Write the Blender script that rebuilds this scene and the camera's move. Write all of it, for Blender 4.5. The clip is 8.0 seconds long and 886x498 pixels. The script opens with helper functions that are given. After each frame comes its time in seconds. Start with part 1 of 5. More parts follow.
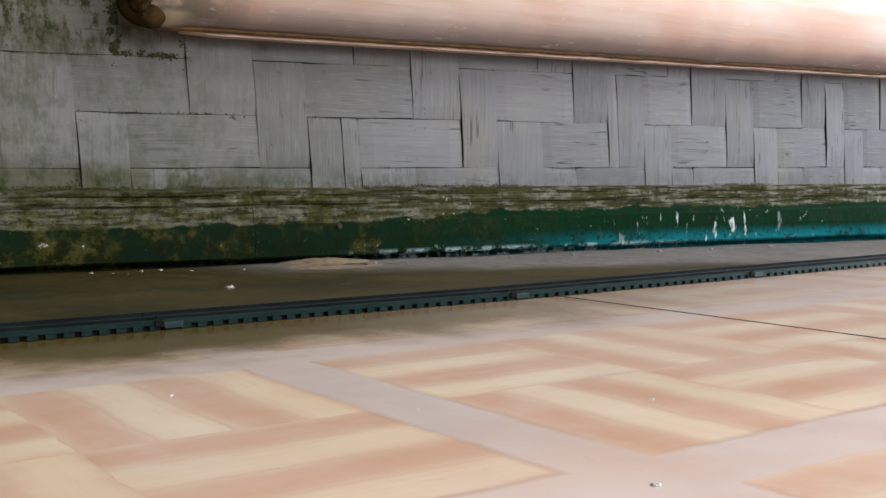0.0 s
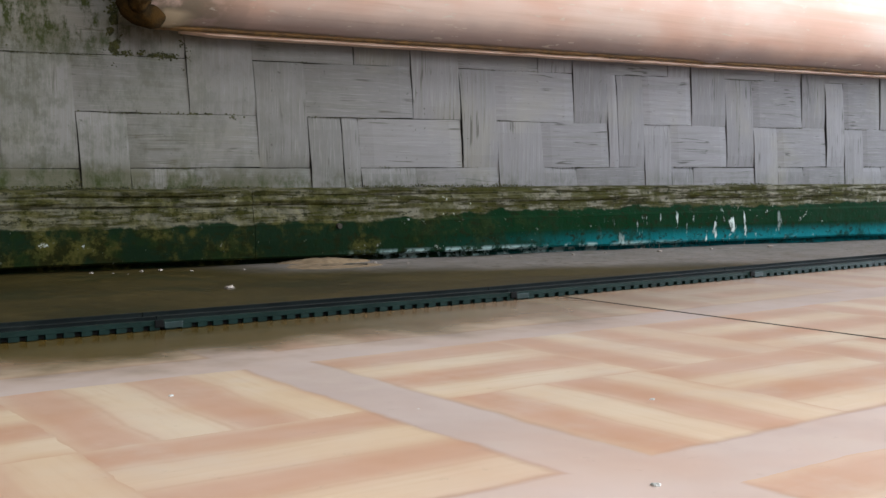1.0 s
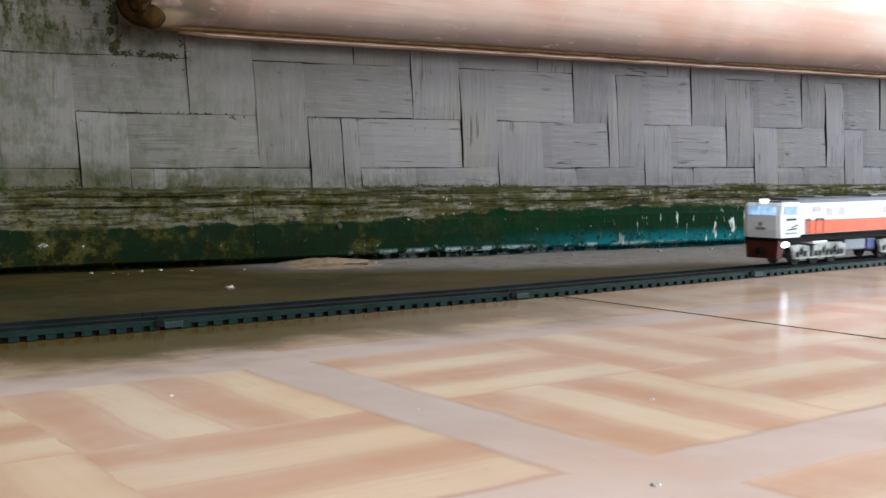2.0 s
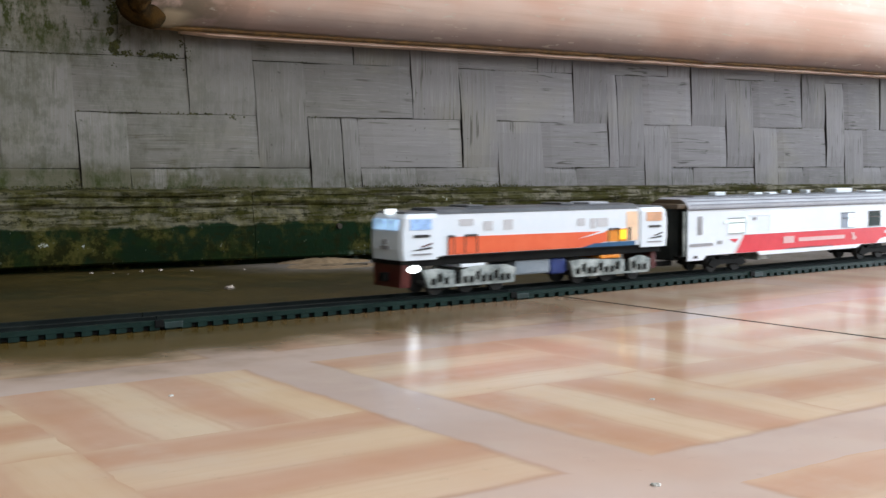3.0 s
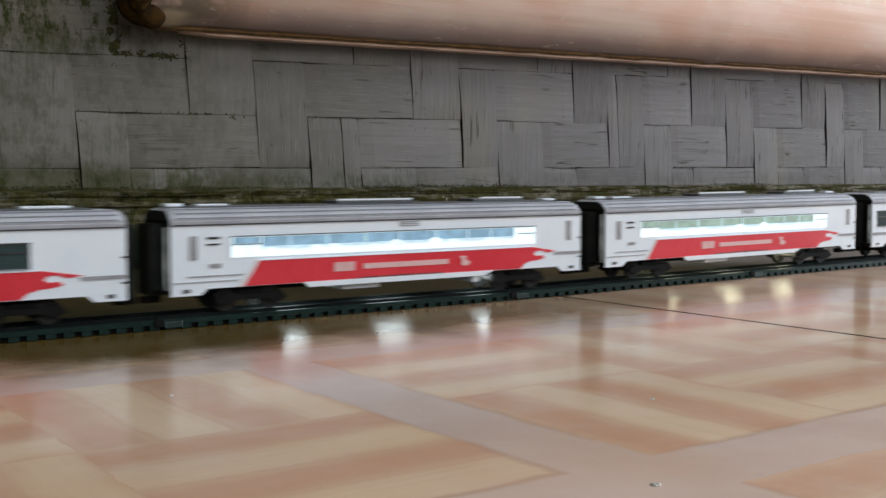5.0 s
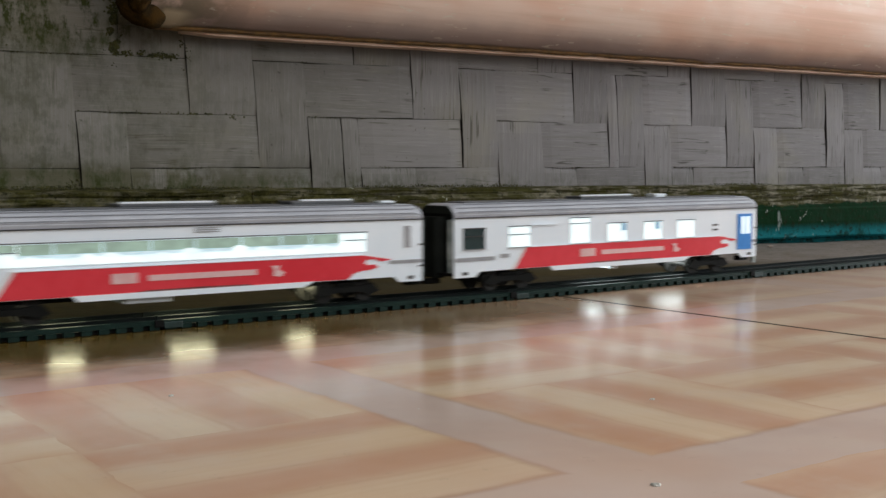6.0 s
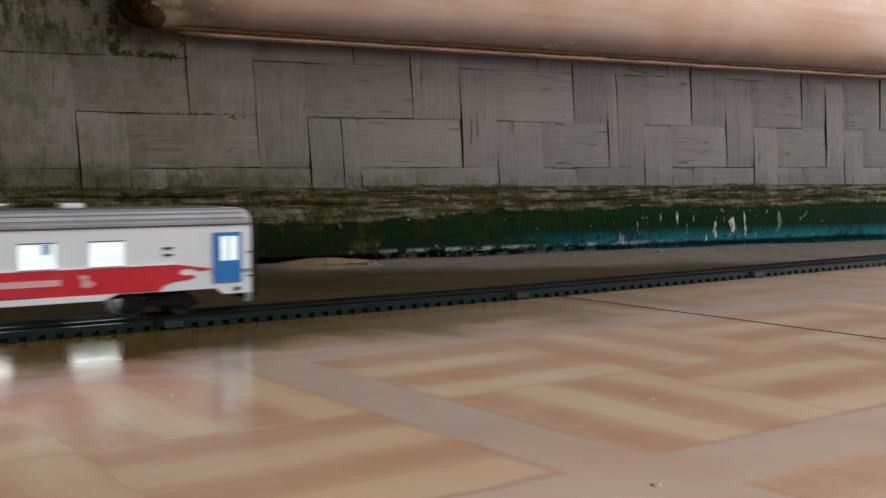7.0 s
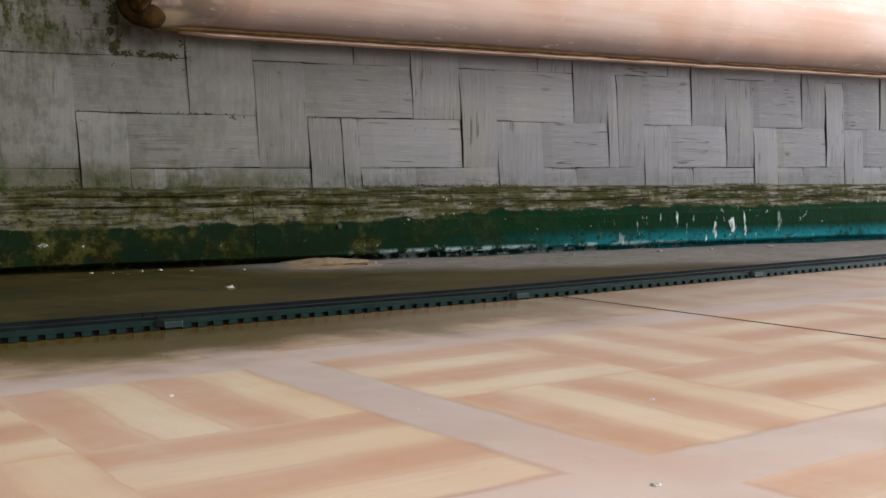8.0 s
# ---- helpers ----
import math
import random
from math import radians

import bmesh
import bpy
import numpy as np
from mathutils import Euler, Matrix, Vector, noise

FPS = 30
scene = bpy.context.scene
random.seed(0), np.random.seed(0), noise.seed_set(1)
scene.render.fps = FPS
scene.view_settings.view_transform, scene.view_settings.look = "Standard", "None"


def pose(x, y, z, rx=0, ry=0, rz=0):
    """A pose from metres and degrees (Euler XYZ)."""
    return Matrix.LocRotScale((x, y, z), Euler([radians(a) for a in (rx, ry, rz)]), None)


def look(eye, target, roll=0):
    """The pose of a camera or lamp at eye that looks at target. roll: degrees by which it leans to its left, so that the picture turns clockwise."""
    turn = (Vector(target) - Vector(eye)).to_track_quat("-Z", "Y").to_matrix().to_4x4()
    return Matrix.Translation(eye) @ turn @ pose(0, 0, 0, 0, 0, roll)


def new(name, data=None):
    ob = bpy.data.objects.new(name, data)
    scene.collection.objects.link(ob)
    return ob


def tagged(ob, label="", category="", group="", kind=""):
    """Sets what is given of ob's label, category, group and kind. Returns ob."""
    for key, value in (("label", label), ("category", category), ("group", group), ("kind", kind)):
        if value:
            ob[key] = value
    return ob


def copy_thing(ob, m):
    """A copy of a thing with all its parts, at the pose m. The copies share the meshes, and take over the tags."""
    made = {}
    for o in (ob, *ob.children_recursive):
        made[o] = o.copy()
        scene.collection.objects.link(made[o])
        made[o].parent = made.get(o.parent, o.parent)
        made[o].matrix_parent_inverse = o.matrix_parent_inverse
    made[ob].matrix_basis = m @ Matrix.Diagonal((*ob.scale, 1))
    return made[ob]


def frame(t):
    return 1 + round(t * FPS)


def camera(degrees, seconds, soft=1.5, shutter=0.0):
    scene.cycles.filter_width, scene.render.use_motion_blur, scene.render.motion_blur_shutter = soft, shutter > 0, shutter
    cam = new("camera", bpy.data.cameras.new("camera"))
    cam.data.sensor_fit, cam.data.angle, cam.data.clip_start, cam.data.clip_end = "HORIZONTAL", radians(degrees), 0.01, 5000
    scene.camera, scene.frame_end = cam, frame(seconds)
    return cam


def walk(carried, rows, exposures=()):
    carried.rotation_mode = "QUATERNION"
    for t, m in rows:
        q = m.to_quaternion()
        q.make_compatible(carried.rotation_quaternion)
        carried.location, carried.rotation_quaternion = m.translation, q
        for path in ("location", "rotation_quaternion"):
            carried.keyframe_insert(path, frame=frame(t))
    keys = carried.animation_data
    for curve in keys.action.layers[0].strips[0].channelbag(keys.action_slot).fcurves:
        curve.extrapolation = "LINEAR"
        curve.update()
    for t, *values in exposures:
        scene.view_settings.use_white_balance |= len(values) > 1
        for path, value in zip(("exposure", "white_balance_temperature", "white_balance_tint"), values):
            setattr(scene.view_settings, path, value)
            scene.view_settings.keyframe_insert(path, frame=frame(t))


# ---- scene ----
cam = camera(43.70, 8.0, soft=1.5, shutter=0.3)
EYE = Vector((0, 0, 0.068))
VIEW = look(EYE, EYE + Vector((0.58506, 0.81099, -0.06598)))
walk(cam, [(0.0, VIEW), (8.0, VIEW)],
     exposures=[(0.0, 0.24, 6150, 5), (1.5, 0.21, 6160, 5), (2.8, 0.08, 6220, 5), (3.5, -0.18, 6390, 5), (4.0, -0.39, 6420, 5), (4.5, -0.52, 6420, 5),
                (6.0, -0.63, 6750, 5), (7.0, -0.75, 7090, 7), (7.4, -0.51, 6940, 7), (7.7, -0.07, 6520, 7), (8.0, 0.06, 6450, 7)])

# ---- world and light: a dim room lit by daylight through a doorway, plus two added fills ----
world = bpy.data.worlds.new("daylight")
scene.world = world
world.use_nodes = True
wn = world.node_tree
sky = wn.nodes.new("ShaderNodeTexSky")
sky.sky_type = 'NISHITA'
sky.sun_disc = False
sky.sun_elevation = radians(50)
sky.sun_rotation = radians(60)
wn.links.new(sky.outputs[0], wn.nodes["Background"].inputs[0])
wn.nodes["Background"].inputs[1].default_value = 0.12

sun = new("sun", bpy.data.lights.new("sun", 'SUN'))
sun.data.energy = 3.0
sun.data.angle = radians(0.5)
sun.data.color = (1.0, 0.95, 0.88)
sun.matrix_world = look((6, 3, 7), (0, 0, 0))


def area_fill(name, eye, target, w, h, watts, color):
    ob = new(name, bpy.data.lights.new(name, 'AREA'))
    ob.data.shape = 'RECTANGLE'
    ob.data.size, ob.data.size_y = w, h
    ob.data.energy, ob.data.color = watts, color
    ob.matrix_world = look(eye, target)
    return ob


area_fill("doorway_light", (2.95, -0.25, 1.02), (1.0, -0.10, 0.75), 1.2, 1.9, 88, (0.825, 0.885, 1.0))
# added overhead lamp, lifts the floor above the wall in brightness
area_fill("overhead_fill", (1.45, -1.15, 2.43), (1.45, -1.15, 0.0), 1.5, 0.9, 54, (0.97, 0.96, 0.98))
# added lamp behind the camera, brightens the train and other upright faces
area_fill("area_fill", (-0.35, -2.17, 1.25), (0.30, 0.80, 0.10), 1.1, 0.9, 34, (0.97, 0.97, 1.0))

# ---- materials ----


def material(name, rough=0.6, metal=0.0):
    m = bpy.data.materials.new(name)
    m.use_nodes = True
    nt = m.node_tree
    b = nt.nodes["Principled BSDF"]
    b.inputs["Roughness"].default_value = rough
    b.inputs["Metallic"].default_value = metal
    return m, nt, b


def put(nt, socket, value):
    if isinstance(value, (int, float)):
        socket.default_value = value
    elif isinstance(value, (tuple, list)):
        socket.default_value = (*value, 1) if len(value) == 3 and socket.type == 'RGBA' else value
    else:
        nt.links.new(value, socket)


def calc(nt, op, a, b=0.0, c=None, clamp=False):
    n = nt.nodes.new("ShaderNodeMath")
    n.operation, n.use_clamp = op, clamp
    put(nt, n.inputs[0], a), put(nt, n.inputs[1], b)
    if c is not None:
        put(nt, n.inputs[2], c)
    return n.outputs[0]


def coords(nt, scale=(1, 1, 1), turn=(0, 0, 0)):
    t = nt.nodes.new("ShaderNodeTexCoord")
    m = nt.nodes.new("ShaderNodeMapping")
    m.inputs["Scale"].default_value = scale
    m.inputs["Rotation"].default_value = turn
    nt.links.new(t.outputs["Object"], m.inputs[0])
    return m.outputs[0]


def axes(nt):
    t = nt.nodes.new("ShaderNodeTexCoord")
    s = nt.nodes.new("ShaderNodeSeparateXYZ")
    nt.links.new(t.outputs["Object"], s.inputs[0])
    return s.outputs


def grain(nt, vec, scale, detail=4.0, rough=0.55):
    n = nt.nodes.new("ShaderNodeTexNoise")
    nt.links.new(vec, n.inputs["Vector"])
    n.inputs["Scale"].default_value, n.inputs["Detail"].default_value, n.inputs["Roughness"].default_value = scale, detail, rough
    return n.outputs["Fac"]


def step(nt, v, lo, hi):
    n = nt.nodes.new("ShaderNodeMapRange")
    n.interpolation_type = 'SMOOTHSTEP'
    put(nt, n.inputs[0], v), put(nt, n.inputs[1], lo), put(nt, n.inputs[2], hi)
    return n.outputs[0]


def mix(nt, f, a, b, mode='MIX'):
    n = nt.nodes.new("ShaderNodeMix")
    n.data_type, n.blend_type = 'RGBA', mode
    put(nt, n.inputs[0], f), put(nt, n.inputs[6], a), put(nt, n.inputs[7], b)
    return n.outputs[2]


def relief(nt, b, height, dist, strength=1.0):
    n = nt.nodes.new("ShaderNodeBump")
    n.inputs["Strength"].default_value, n.inputs["Distance"].default_value = strength, dist
    nt.links.new(height, n.inputs["Height"])
    nt.links.new(n.outputs[0], b.inputs["Normal"])


def plain(name, a, b_col, rough, scale, metal=0.0, bump=0.0, spread=0.12, spec=0.5):
    """A surface of two near colours, mottled at two scales, with uneven gloss."""
    m, nt, b = material(name, rough, metal)
    b.inputs["Specular IOR Level"].default_value = spec
    v = coords(nt)
    n = calc(nt, 'ADD', calc(nt, 'MULTIPLY', grain(nt, v, scale), 0.65), calc(nt, 'MULTIPLY', grain(nt, v, scale * 9), 0.35))
    put(nt, b.inputs["Base Color"], mix(nt, step(nt, n, 0.35, 0.65), a, b_col))
    put(nt, b.inputs["Roughness"], calc(nt, 'MULTIPLY_ADD', n, spread * 2, rough - spread))
    if bump:
        relief(nt, b, n, bump)
    return m


def glow(name, col, strength, scale=60.0, low=0.6):
    """A lit pane with an uneven glow."""
    m, nt, b = material(name, 0.35)
    n = step(nt, grain(nt, coords(nt), scale, 2), 0.35, 0.65)
    put(nt, b.inputs["Base Color"], tuple(0.7 * c for c in col))
    put(nt, b.inputs["Emission Color"], mix(nt, n, tuple(c * low for c in col), col))
    b.inputs["Emission Strength"].default_value = strength
    return m


P = 0.197          # pattern repeat of the printed tile
BAND = 0.029


def tile_material():
    m, nt, b = material("printed_parquet_tile", 0.2)
    v = coords(nt)
    ax = axes(nt)
    wob = calc(nt, 'MULTIPLY', calc(nt, 'SUBTRACT', grain(nt, v, 34, 4), 0.5), 0.007)
    x = calc(nt, 'ADD', ax[0], wob)
    y = calc(nt, 'ADD', ax[1], calc(nt, 'MULTIPLY', wob, -0.8))
    # one upright band on each tile, two flat ones; the tile's corner lies at (0.024, 0.081)
    b0, b1 = 0.168 - 0.024, 0.196 - 0.024
    right = calc(nt, 'GREATER_THAN', x, (b0 + b1) / 2)
    out = calc(nt, 'SUBTRACT', calc(nt, 'ABSOLUTE', calc(nt, 'SUBTRACT', x, (b0 + b1) / 2)), (b1 - b0) / 2)
    ly = calc(nt, 'FLOORED_MODULO', calc(nt, 'ADD', y, 0.081 - 0.157), P)
    oy = calc(nt, 'SUBTRACT', ly, BAND)
    near = calc(nt, 'MINIMUM', out, oy)
    band = calc(nt, 'SUBTRACT', 1.0, step(nt, near, -0.0012, 0.0012))
    q = (P - BAND) / 2
    start = calc(nt, 'ADD', b0, calc(nt, 'MULTIPLY', right, b1 - b0))
    ix = calc(nt, 'DIVIDE', calc(nt, 'SUBTRACT', x, start), q)
    iy = calc(nt, 'DIVIDE', oy, q)
    odd = calc(nt, 'FLOORED_MODULO', calc(nt, 'ADD', calc(nt, 'FLOOR', ix), calc(nt, 'FLOOR', iy)), 2.0)
    fx, fy = calc(nt, 'FRACT', ix), calc(nt, 'FRACT', iy)
    pa = calc(nt, 'MULTIPLY', fx, 4.0)
    pb = calc(nt, 'MULTIPLY_ADD', fy, 4.0, 1.0)
    p = calc(nt, 'ADD', calc(nt, 'MULTIPLY', pa, calc(nt, 'SUBTRACT', 1.0, odd)), calc(nt, 'MULTIPLY', pb, odd))
    light = step(nt, calc(nt, 'PINGPONG', calc(nt, 'SUBTRACT', p, 0.5), 1.0), 0.16, 0.84)
    seam = step(nt, calc(nt, 'ABSOLUTE', calc(nt, 'SUBTRACT', calc(nt, 'FRACT', p), 0.5)), 0.42, 0.5)
    # grain runs along each plank
    ga = grain(nt, coords(nt, (260, 22, 1)), 1.0, 4)
    gb = grain(nt, coords(nt, (22, 260, 1)), 1.0, 4)
    g = calc(nt, 'ADD', calc(nt, 'MULTIPLY', ga, calc(nt, 'SUBTRACT', 1.0, odd)), calc(nt, 'MULTIPLY', gb, odd))
    blot = step(nt, grain(nt, v, 16, 3), 0.3, 0.7)
    pale = mix(nt, blot, (0.76, 0.55, 0.35), (0.81, 0.65, 0.47))
    dark = mix(nt, blot, (0.58, 0.30, 0.165), (0.66, 0.42, 0.30))
    wood = mix(nt, light, dark, pale)
    wood = mix(nt, calc(nt, 'MULTIPLY', step(nt, g, 0.45, 0.75), 0.20), wood, (0.56, 0.32, 0.18))
    wood = mix(nt, calc(nt, 'MULTIPLY', calc(nt, 'MULTIPLY', seam, blot), 0.30), wood, (0.50, 0.27, 0.16))
    edge = calc(nt, 'MULTIPLY', step(nt, near, -0.0022, 0.0), calc(nt, 'SUBTRACT', 1.0, step(nt, near, 0.0004, 0.0030)))
    stone = mix(nt, blot, (0.58, 0.45, 0.39), (0.67, 0.54, 0.48))
    col = mix(nt, band, wood, stone)
    col = mix(nt, calc(nt, 'MULTIPLY', edge, calc(nt, 'MULTIPLY_ADD', blot, 0.35, 0.12)), col, (0.34, 0.20, 0.13))
    haze = step(nt, grain(nt, v, 7, 4, 0.6), 0.40, 0.68)
    col = mix(nt, calc(nt, 'MULTIPLY_ADD', haze, 0.42, 0.10), col, (0.66, 0.42, 0.29))
    col = mix(nt, calc(nt, 'MULTIPLY', step(nt, grain(nt, v, 19, 5, 0.65), 0.50, 0.72), 0.35), col, (0.70, 0.57, 0.46))
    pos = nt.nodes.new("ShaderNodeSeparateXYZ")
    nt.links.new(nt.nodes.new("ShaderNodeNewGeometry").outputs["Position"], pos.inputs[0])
    # the print fades into one tan towards high x
    faded = calc(nt, 'MULTIPLY', step(nt, pos.outputs[0], 0.25, 0.85), calc(nt, 'MULTIPLY_ADD', step(nt, grain(nt, v, 11, 4, 0.6), 0.3, 0.6), 0.25, 0.22))
    col = mix(nt, faded, col, (0.66, 0.46, 0.35))
    # browner towards the track, dark olive-brown at the low-x end
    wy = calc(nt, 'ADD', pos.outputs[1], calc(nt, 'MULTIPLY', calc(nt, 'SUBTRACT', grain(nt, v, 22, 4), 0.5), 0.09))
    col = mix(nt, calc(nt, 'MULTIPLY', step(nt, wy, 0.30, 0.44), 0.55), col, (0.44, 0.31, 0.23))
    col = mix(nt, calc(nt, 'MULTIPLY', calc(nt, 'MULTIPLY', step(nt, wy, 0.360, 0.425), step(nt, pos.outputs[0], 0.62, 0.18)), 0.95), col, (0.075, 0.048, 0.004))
    col = mix(nt, calc(nt, 'MULTIPLY', step(nt, grain(nt, v, 130, 6, 0.7), 0.6, 0.75), 0.25), col, (0.30, 0.24, 0.18))
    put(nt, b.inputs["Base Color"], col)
    b.inputs["Specular IOR Level"].default_value = 0.155
    smear = grain(nt, v, 30, 4, 0.6)
    put(nt, b.inputs["Roughness"], calc(nt, 'MULTIPLY_ADD', smear, 0.18, 0.085))
    relief(nt, b, grain(nt, v, 20, 3), 0.0008, 0.35)
    return m


def strip_material(name, stretch):
    m, nt, b = material(name, 0.7)
    v = coords(nt)
    ax = axes(nt)
    obj = nt.nodes.new("ShaderNodeObjectInfo").outputs["Random"]
    isl = nt.nodes.new("ShaderNodeNewGeometry").outputs["Random Per Island"]
    r = calc(nt, 'FRACT', calc(nt, 'ADD', obj, isl))
    fib = grain(nt, coords(nt, stretch), 1.0, 5, 0.65)
    fine = grain(nt, coords(nt, tuple(s * 4 for s in stretch)), 1.0, 3)
    blot = grain(nt, v, 14, 4)
    col = mix(nt, r, (0.158, 0.145, 0.146), (0.226, 0.209, 0.212))
    col = mix(nt, calc(nt, 'MULTIPLY', step(nt, fib, 0.42, 0.74), 0.55), col, (0.125, 0.117, 0.100))
    col = mix(nt, calc(nt, 'MULTIPLY', step(nt, fine, 0.52, 0.72), 0.34), col, (0.36, 0.345, 0.335))
    col = mix(nt, calc(nt, 'MULTIPLY', step(nt, blot, 0.5, 0.75), 0.35), col, (0.25, 0.225, 0.165))
    crack = calc(nt, 'ABSOLUTE', calc(nt, 'SUBTRACT', grain(nt, coords(nt, tuple(s * 0.35 for s in stretch)), 1.0, 3), 0.5))
    crack = calc(nt, 'MULTIPLY', step(nt, crack, 0.013, 0.004), step(nt, grain(nt, v, 24, 2), 0.50, 0.60))
    col = mix(nt, calc(nt, 'MULTIPLY', crack, 0.75), col, (0.05, 0.045, 0.035))
    # a green-brown stain over the damp end and along the foot, with painted dimming
    cloud = grain(nt, v, 26, 5, 0.7)
    high = calc(nt, 'MULTIPLY', calc(nt, 'MULTIPLY', step(nt, ax[0], 0.305, 0.265), 0.5), step(nt, ax[2], 0.152, 0.166))
    foot = calc(nt, 'MULTIPLY', step(nt, ax[2], 0.084, 0.062), calc(nt, 'MULTIPLY_ADD', step(nt, ax[0], 0.55, 0.25), 0.95, 0.15))
    # the x-wide term puts the light's falloff towards low x into the colour
    stain_dim = calc(nt, 'ADD', calc(nt, 'ADD', high, foot), calc(nt, 'MULTIPLY', step(nt, ax[0], 0.70, 0.10), 0.33), clamp=True)
    col = mix(nt, calc(nt, 'MULTIPLY', stain_dim, calc(nt, 'MULTIPLY_ADD', step(nt, cloud, 0.40, 0.58), 0.75, 0.18)), col, (0.030, 0.030, 0.007))
    # the tint turns warmer towards low x
    col = mix(nt, calc(nt, 'MULTIPLY', step(nt, ax[0], 0.85, 0.15), 0.38), col, (0.178, 0.163, 0.112))
    # moss and damp, thickest at the far end of the wall and along its foot
    moss_dim = calc(nt, 'ADD', calc(nt, 'MULTIPLY', step(nt, ax[0], 0.33, 0.24), step(nt, ax[2], 0.150, 0.172)), calc(nt, 'MULTIPLY', step(nt, ax[2], 0.080, 0.056), calc(nt, 'MULTIPLY_ADD', step(nt, ax[0], 0.75, 0.3), 0.55, 0.3)))
    # moss tint widened over the low-x end, also to paint it dimmer
    moss_dim = calc(nt, 'ADD', moss_dim, calc(nt, 'MULTIPLY', step(nt, ax[0], 0.55, 0.12), 0.50))
    mo = calc(nt, 'MULTIPLY', moss_dim, step(nt, calc(nt, 'ADD', calc(nt, 'MULTIPLY', grain(nt, v, 34, 6, 0.72), 0.6), calc(nt, 'MULTIPLY', grain(nt, coords(nt, (150, 90, 60)), 1.0, 5, 0.75), 0.4)), 0.45, 0.60))
    col = mix(nt, calc(nt, 'MULTIPLY', mo, 1.0, clamp=True), col, (0.032, 0.040, 0.006))
    speck = step(nt, grain(nt, v, 210, 4, 0.7), 0.64, 0.70)
    col = mix(nt, calc(nt, 'MULTIPLY', speck, 0.7), col, (0.06, 0.055, 0.04))
    put(nt, b.inputs["Base Color"], col)
    b.inputs["Specular IOR Level"].default_value = 0.2
    relief(nt, b, calc(nt, 'ADD', fib, calc(nt, 'MULTIPLY', fine, 0.3)), 0.0005, 0.4)
    return m


def plinth_material():
    m, nt, b = material("mossy_green_painted_plinth", 0.55)
    v = coords(nt)
    ax = axes(nt)
    n1, n2 = grain(nt, v, 24, 5, 0.65), grain(nt, v, 110, 5, 0.7)
    lines = grain(nt, coords(nt, (22, 60, 260)), 1.0, 6, 0.68)
    foot = calc(nt, 'ADD', ax[2], calc(nt, 'MULTIPLY', calc(nt, 'SUBTRACT', calc(nt, 'MINIMUM', ax[0], 1.44), 0.24), 0.0095))
    raw = mix(nt, step(nt, lines, 0.46, 0.56), (0.036, 0.032, 0.014), (0.19, 0.172, 0.130))
    raw = mix(nt, calc(nt, 'MULTIPLY', step(nt, calc(nt, 'ADD', calc(nt, 'MULTIPLY', n1, 0.5), calc(nt, 'MULTIPLY', grain(nt, v, 75, 5, 0.7), 0.5)), 0.44, 0.56), 0.78), raw, (0.040, 0.038, 0.007))
    left = step(nt, ax[0], 0.75, 0.35)
    raw = mix(nt, calc(nt, 'MULTIPLY', left, 0.50), raw, mix(nt, step(nt, n2, 0.44, 0.66), (0.020, 0.021, 0.004), (0.110, 0.098, 0.038)))
    paint = mix(nt, calc(nt, 'MULTIPLY', step(nt, foot, 0.024, 0.009), step(nt, ax[0], 0.50, 0.90)), (0.002, 0.019, 0.005), (0.008, 0.125, 0.140))
    paint = mix(nt, left, paint, (0.006, 0.014, 0.006))
    paint = mix(nt, calc(nt, 'MULTIPLY', step(nt, n1, 0.44, 0.58), calc(nt, 'MULTIPLY', left, 0.9)), paint, mix(nt, step(nt, n2, 0.42, 0.6), (0.012, 0.012, 0.003), (0.055, 0.050, 0.012)))
    paint = mix(nt, calc(nt, 'MULTIPLY', step(nt, grain(nt, v, 42, 5, 0.7), 0.5, 0.66), 0.7), paint, (0.007, 0.016, 0.004))
    # the paint ends on a ragged line a little above the middle of the face
    rag = calc(nt, 'ADD', ax[2], calc(nt, 'MULTIPLY', calc(nt, 'SUBTRACT', n1, 0.5), 0.022))
    rag = calc(nt, 'ADD', rag, calc(nt, 'MULTIPLY', step(nt, ax[0], 0.62, 0.48), 0.007))
    col = mix(nt, step(nt, rag, 0.036, 0.0385), paint, raw)
    chips = calc(nt, 'MULTIPLY', step(nt, n2, 0.655, 0.70), step(nt, grain(nt, v, 12, 2), 0.45, 0.6))
    col = mix(nt, chips, col, (0.42, 0.43, 0.38))
    lip = calc(nt, 'MULTIPLY', step(nt, foot, 0.0105, 0.0065), step(nt, grain(nt, coords(nt, (60, 60, 60)), 1.0, 4, 0.7), 0.46, 0.60))
    col = mix(nt, calc(nt, 'MULTIPLY', lip, calc(nt, 'MULTIPLY', step(nt, ax[0], 0.44, 0.55), step(nt, ax[0], 0.95, 0.70))), col, (0.30, 0.40, 0.38))
    drip = calc(nt, 'MULTIPLY', step(nt, grain(nt, coords(nt, (130, 60, 34)), 1.0, 4, 0.65), 0.60, 0.66),
                calc(nt, 'MULTIPLY', step(nt, ax[0], 0.74, 0.84), step(nt, ax[0], 1.06, 0.96)))
    col = mix(nt, calc(nt, 'MULTIPLY', drip, step(nt, ax[2], 0.036, 0.024)), col, (0.50, 0.54, 0.50))
    pits = step(nt, grain(nt, coords(nt, (120, 160, 200)), 1.0, 5, 0.75), 0.54, 0.62)
    col = mix(nt, calc(nt, 'MULTIPLY', pits, 0.8), col, (0.009, 0.011, 0.003))
    flecks = step(nt, grain(nt, coords(nt, (230, 300, 260)), 1.0, 4, 0.7), 0.67, 0.71)
    col = mix(nt, calc(nt, 'MULTIPLY', flecks, 0.45), col, (0.20, 0.21, 0.16))
    put(nt, b.inputs["Base Color"], col)
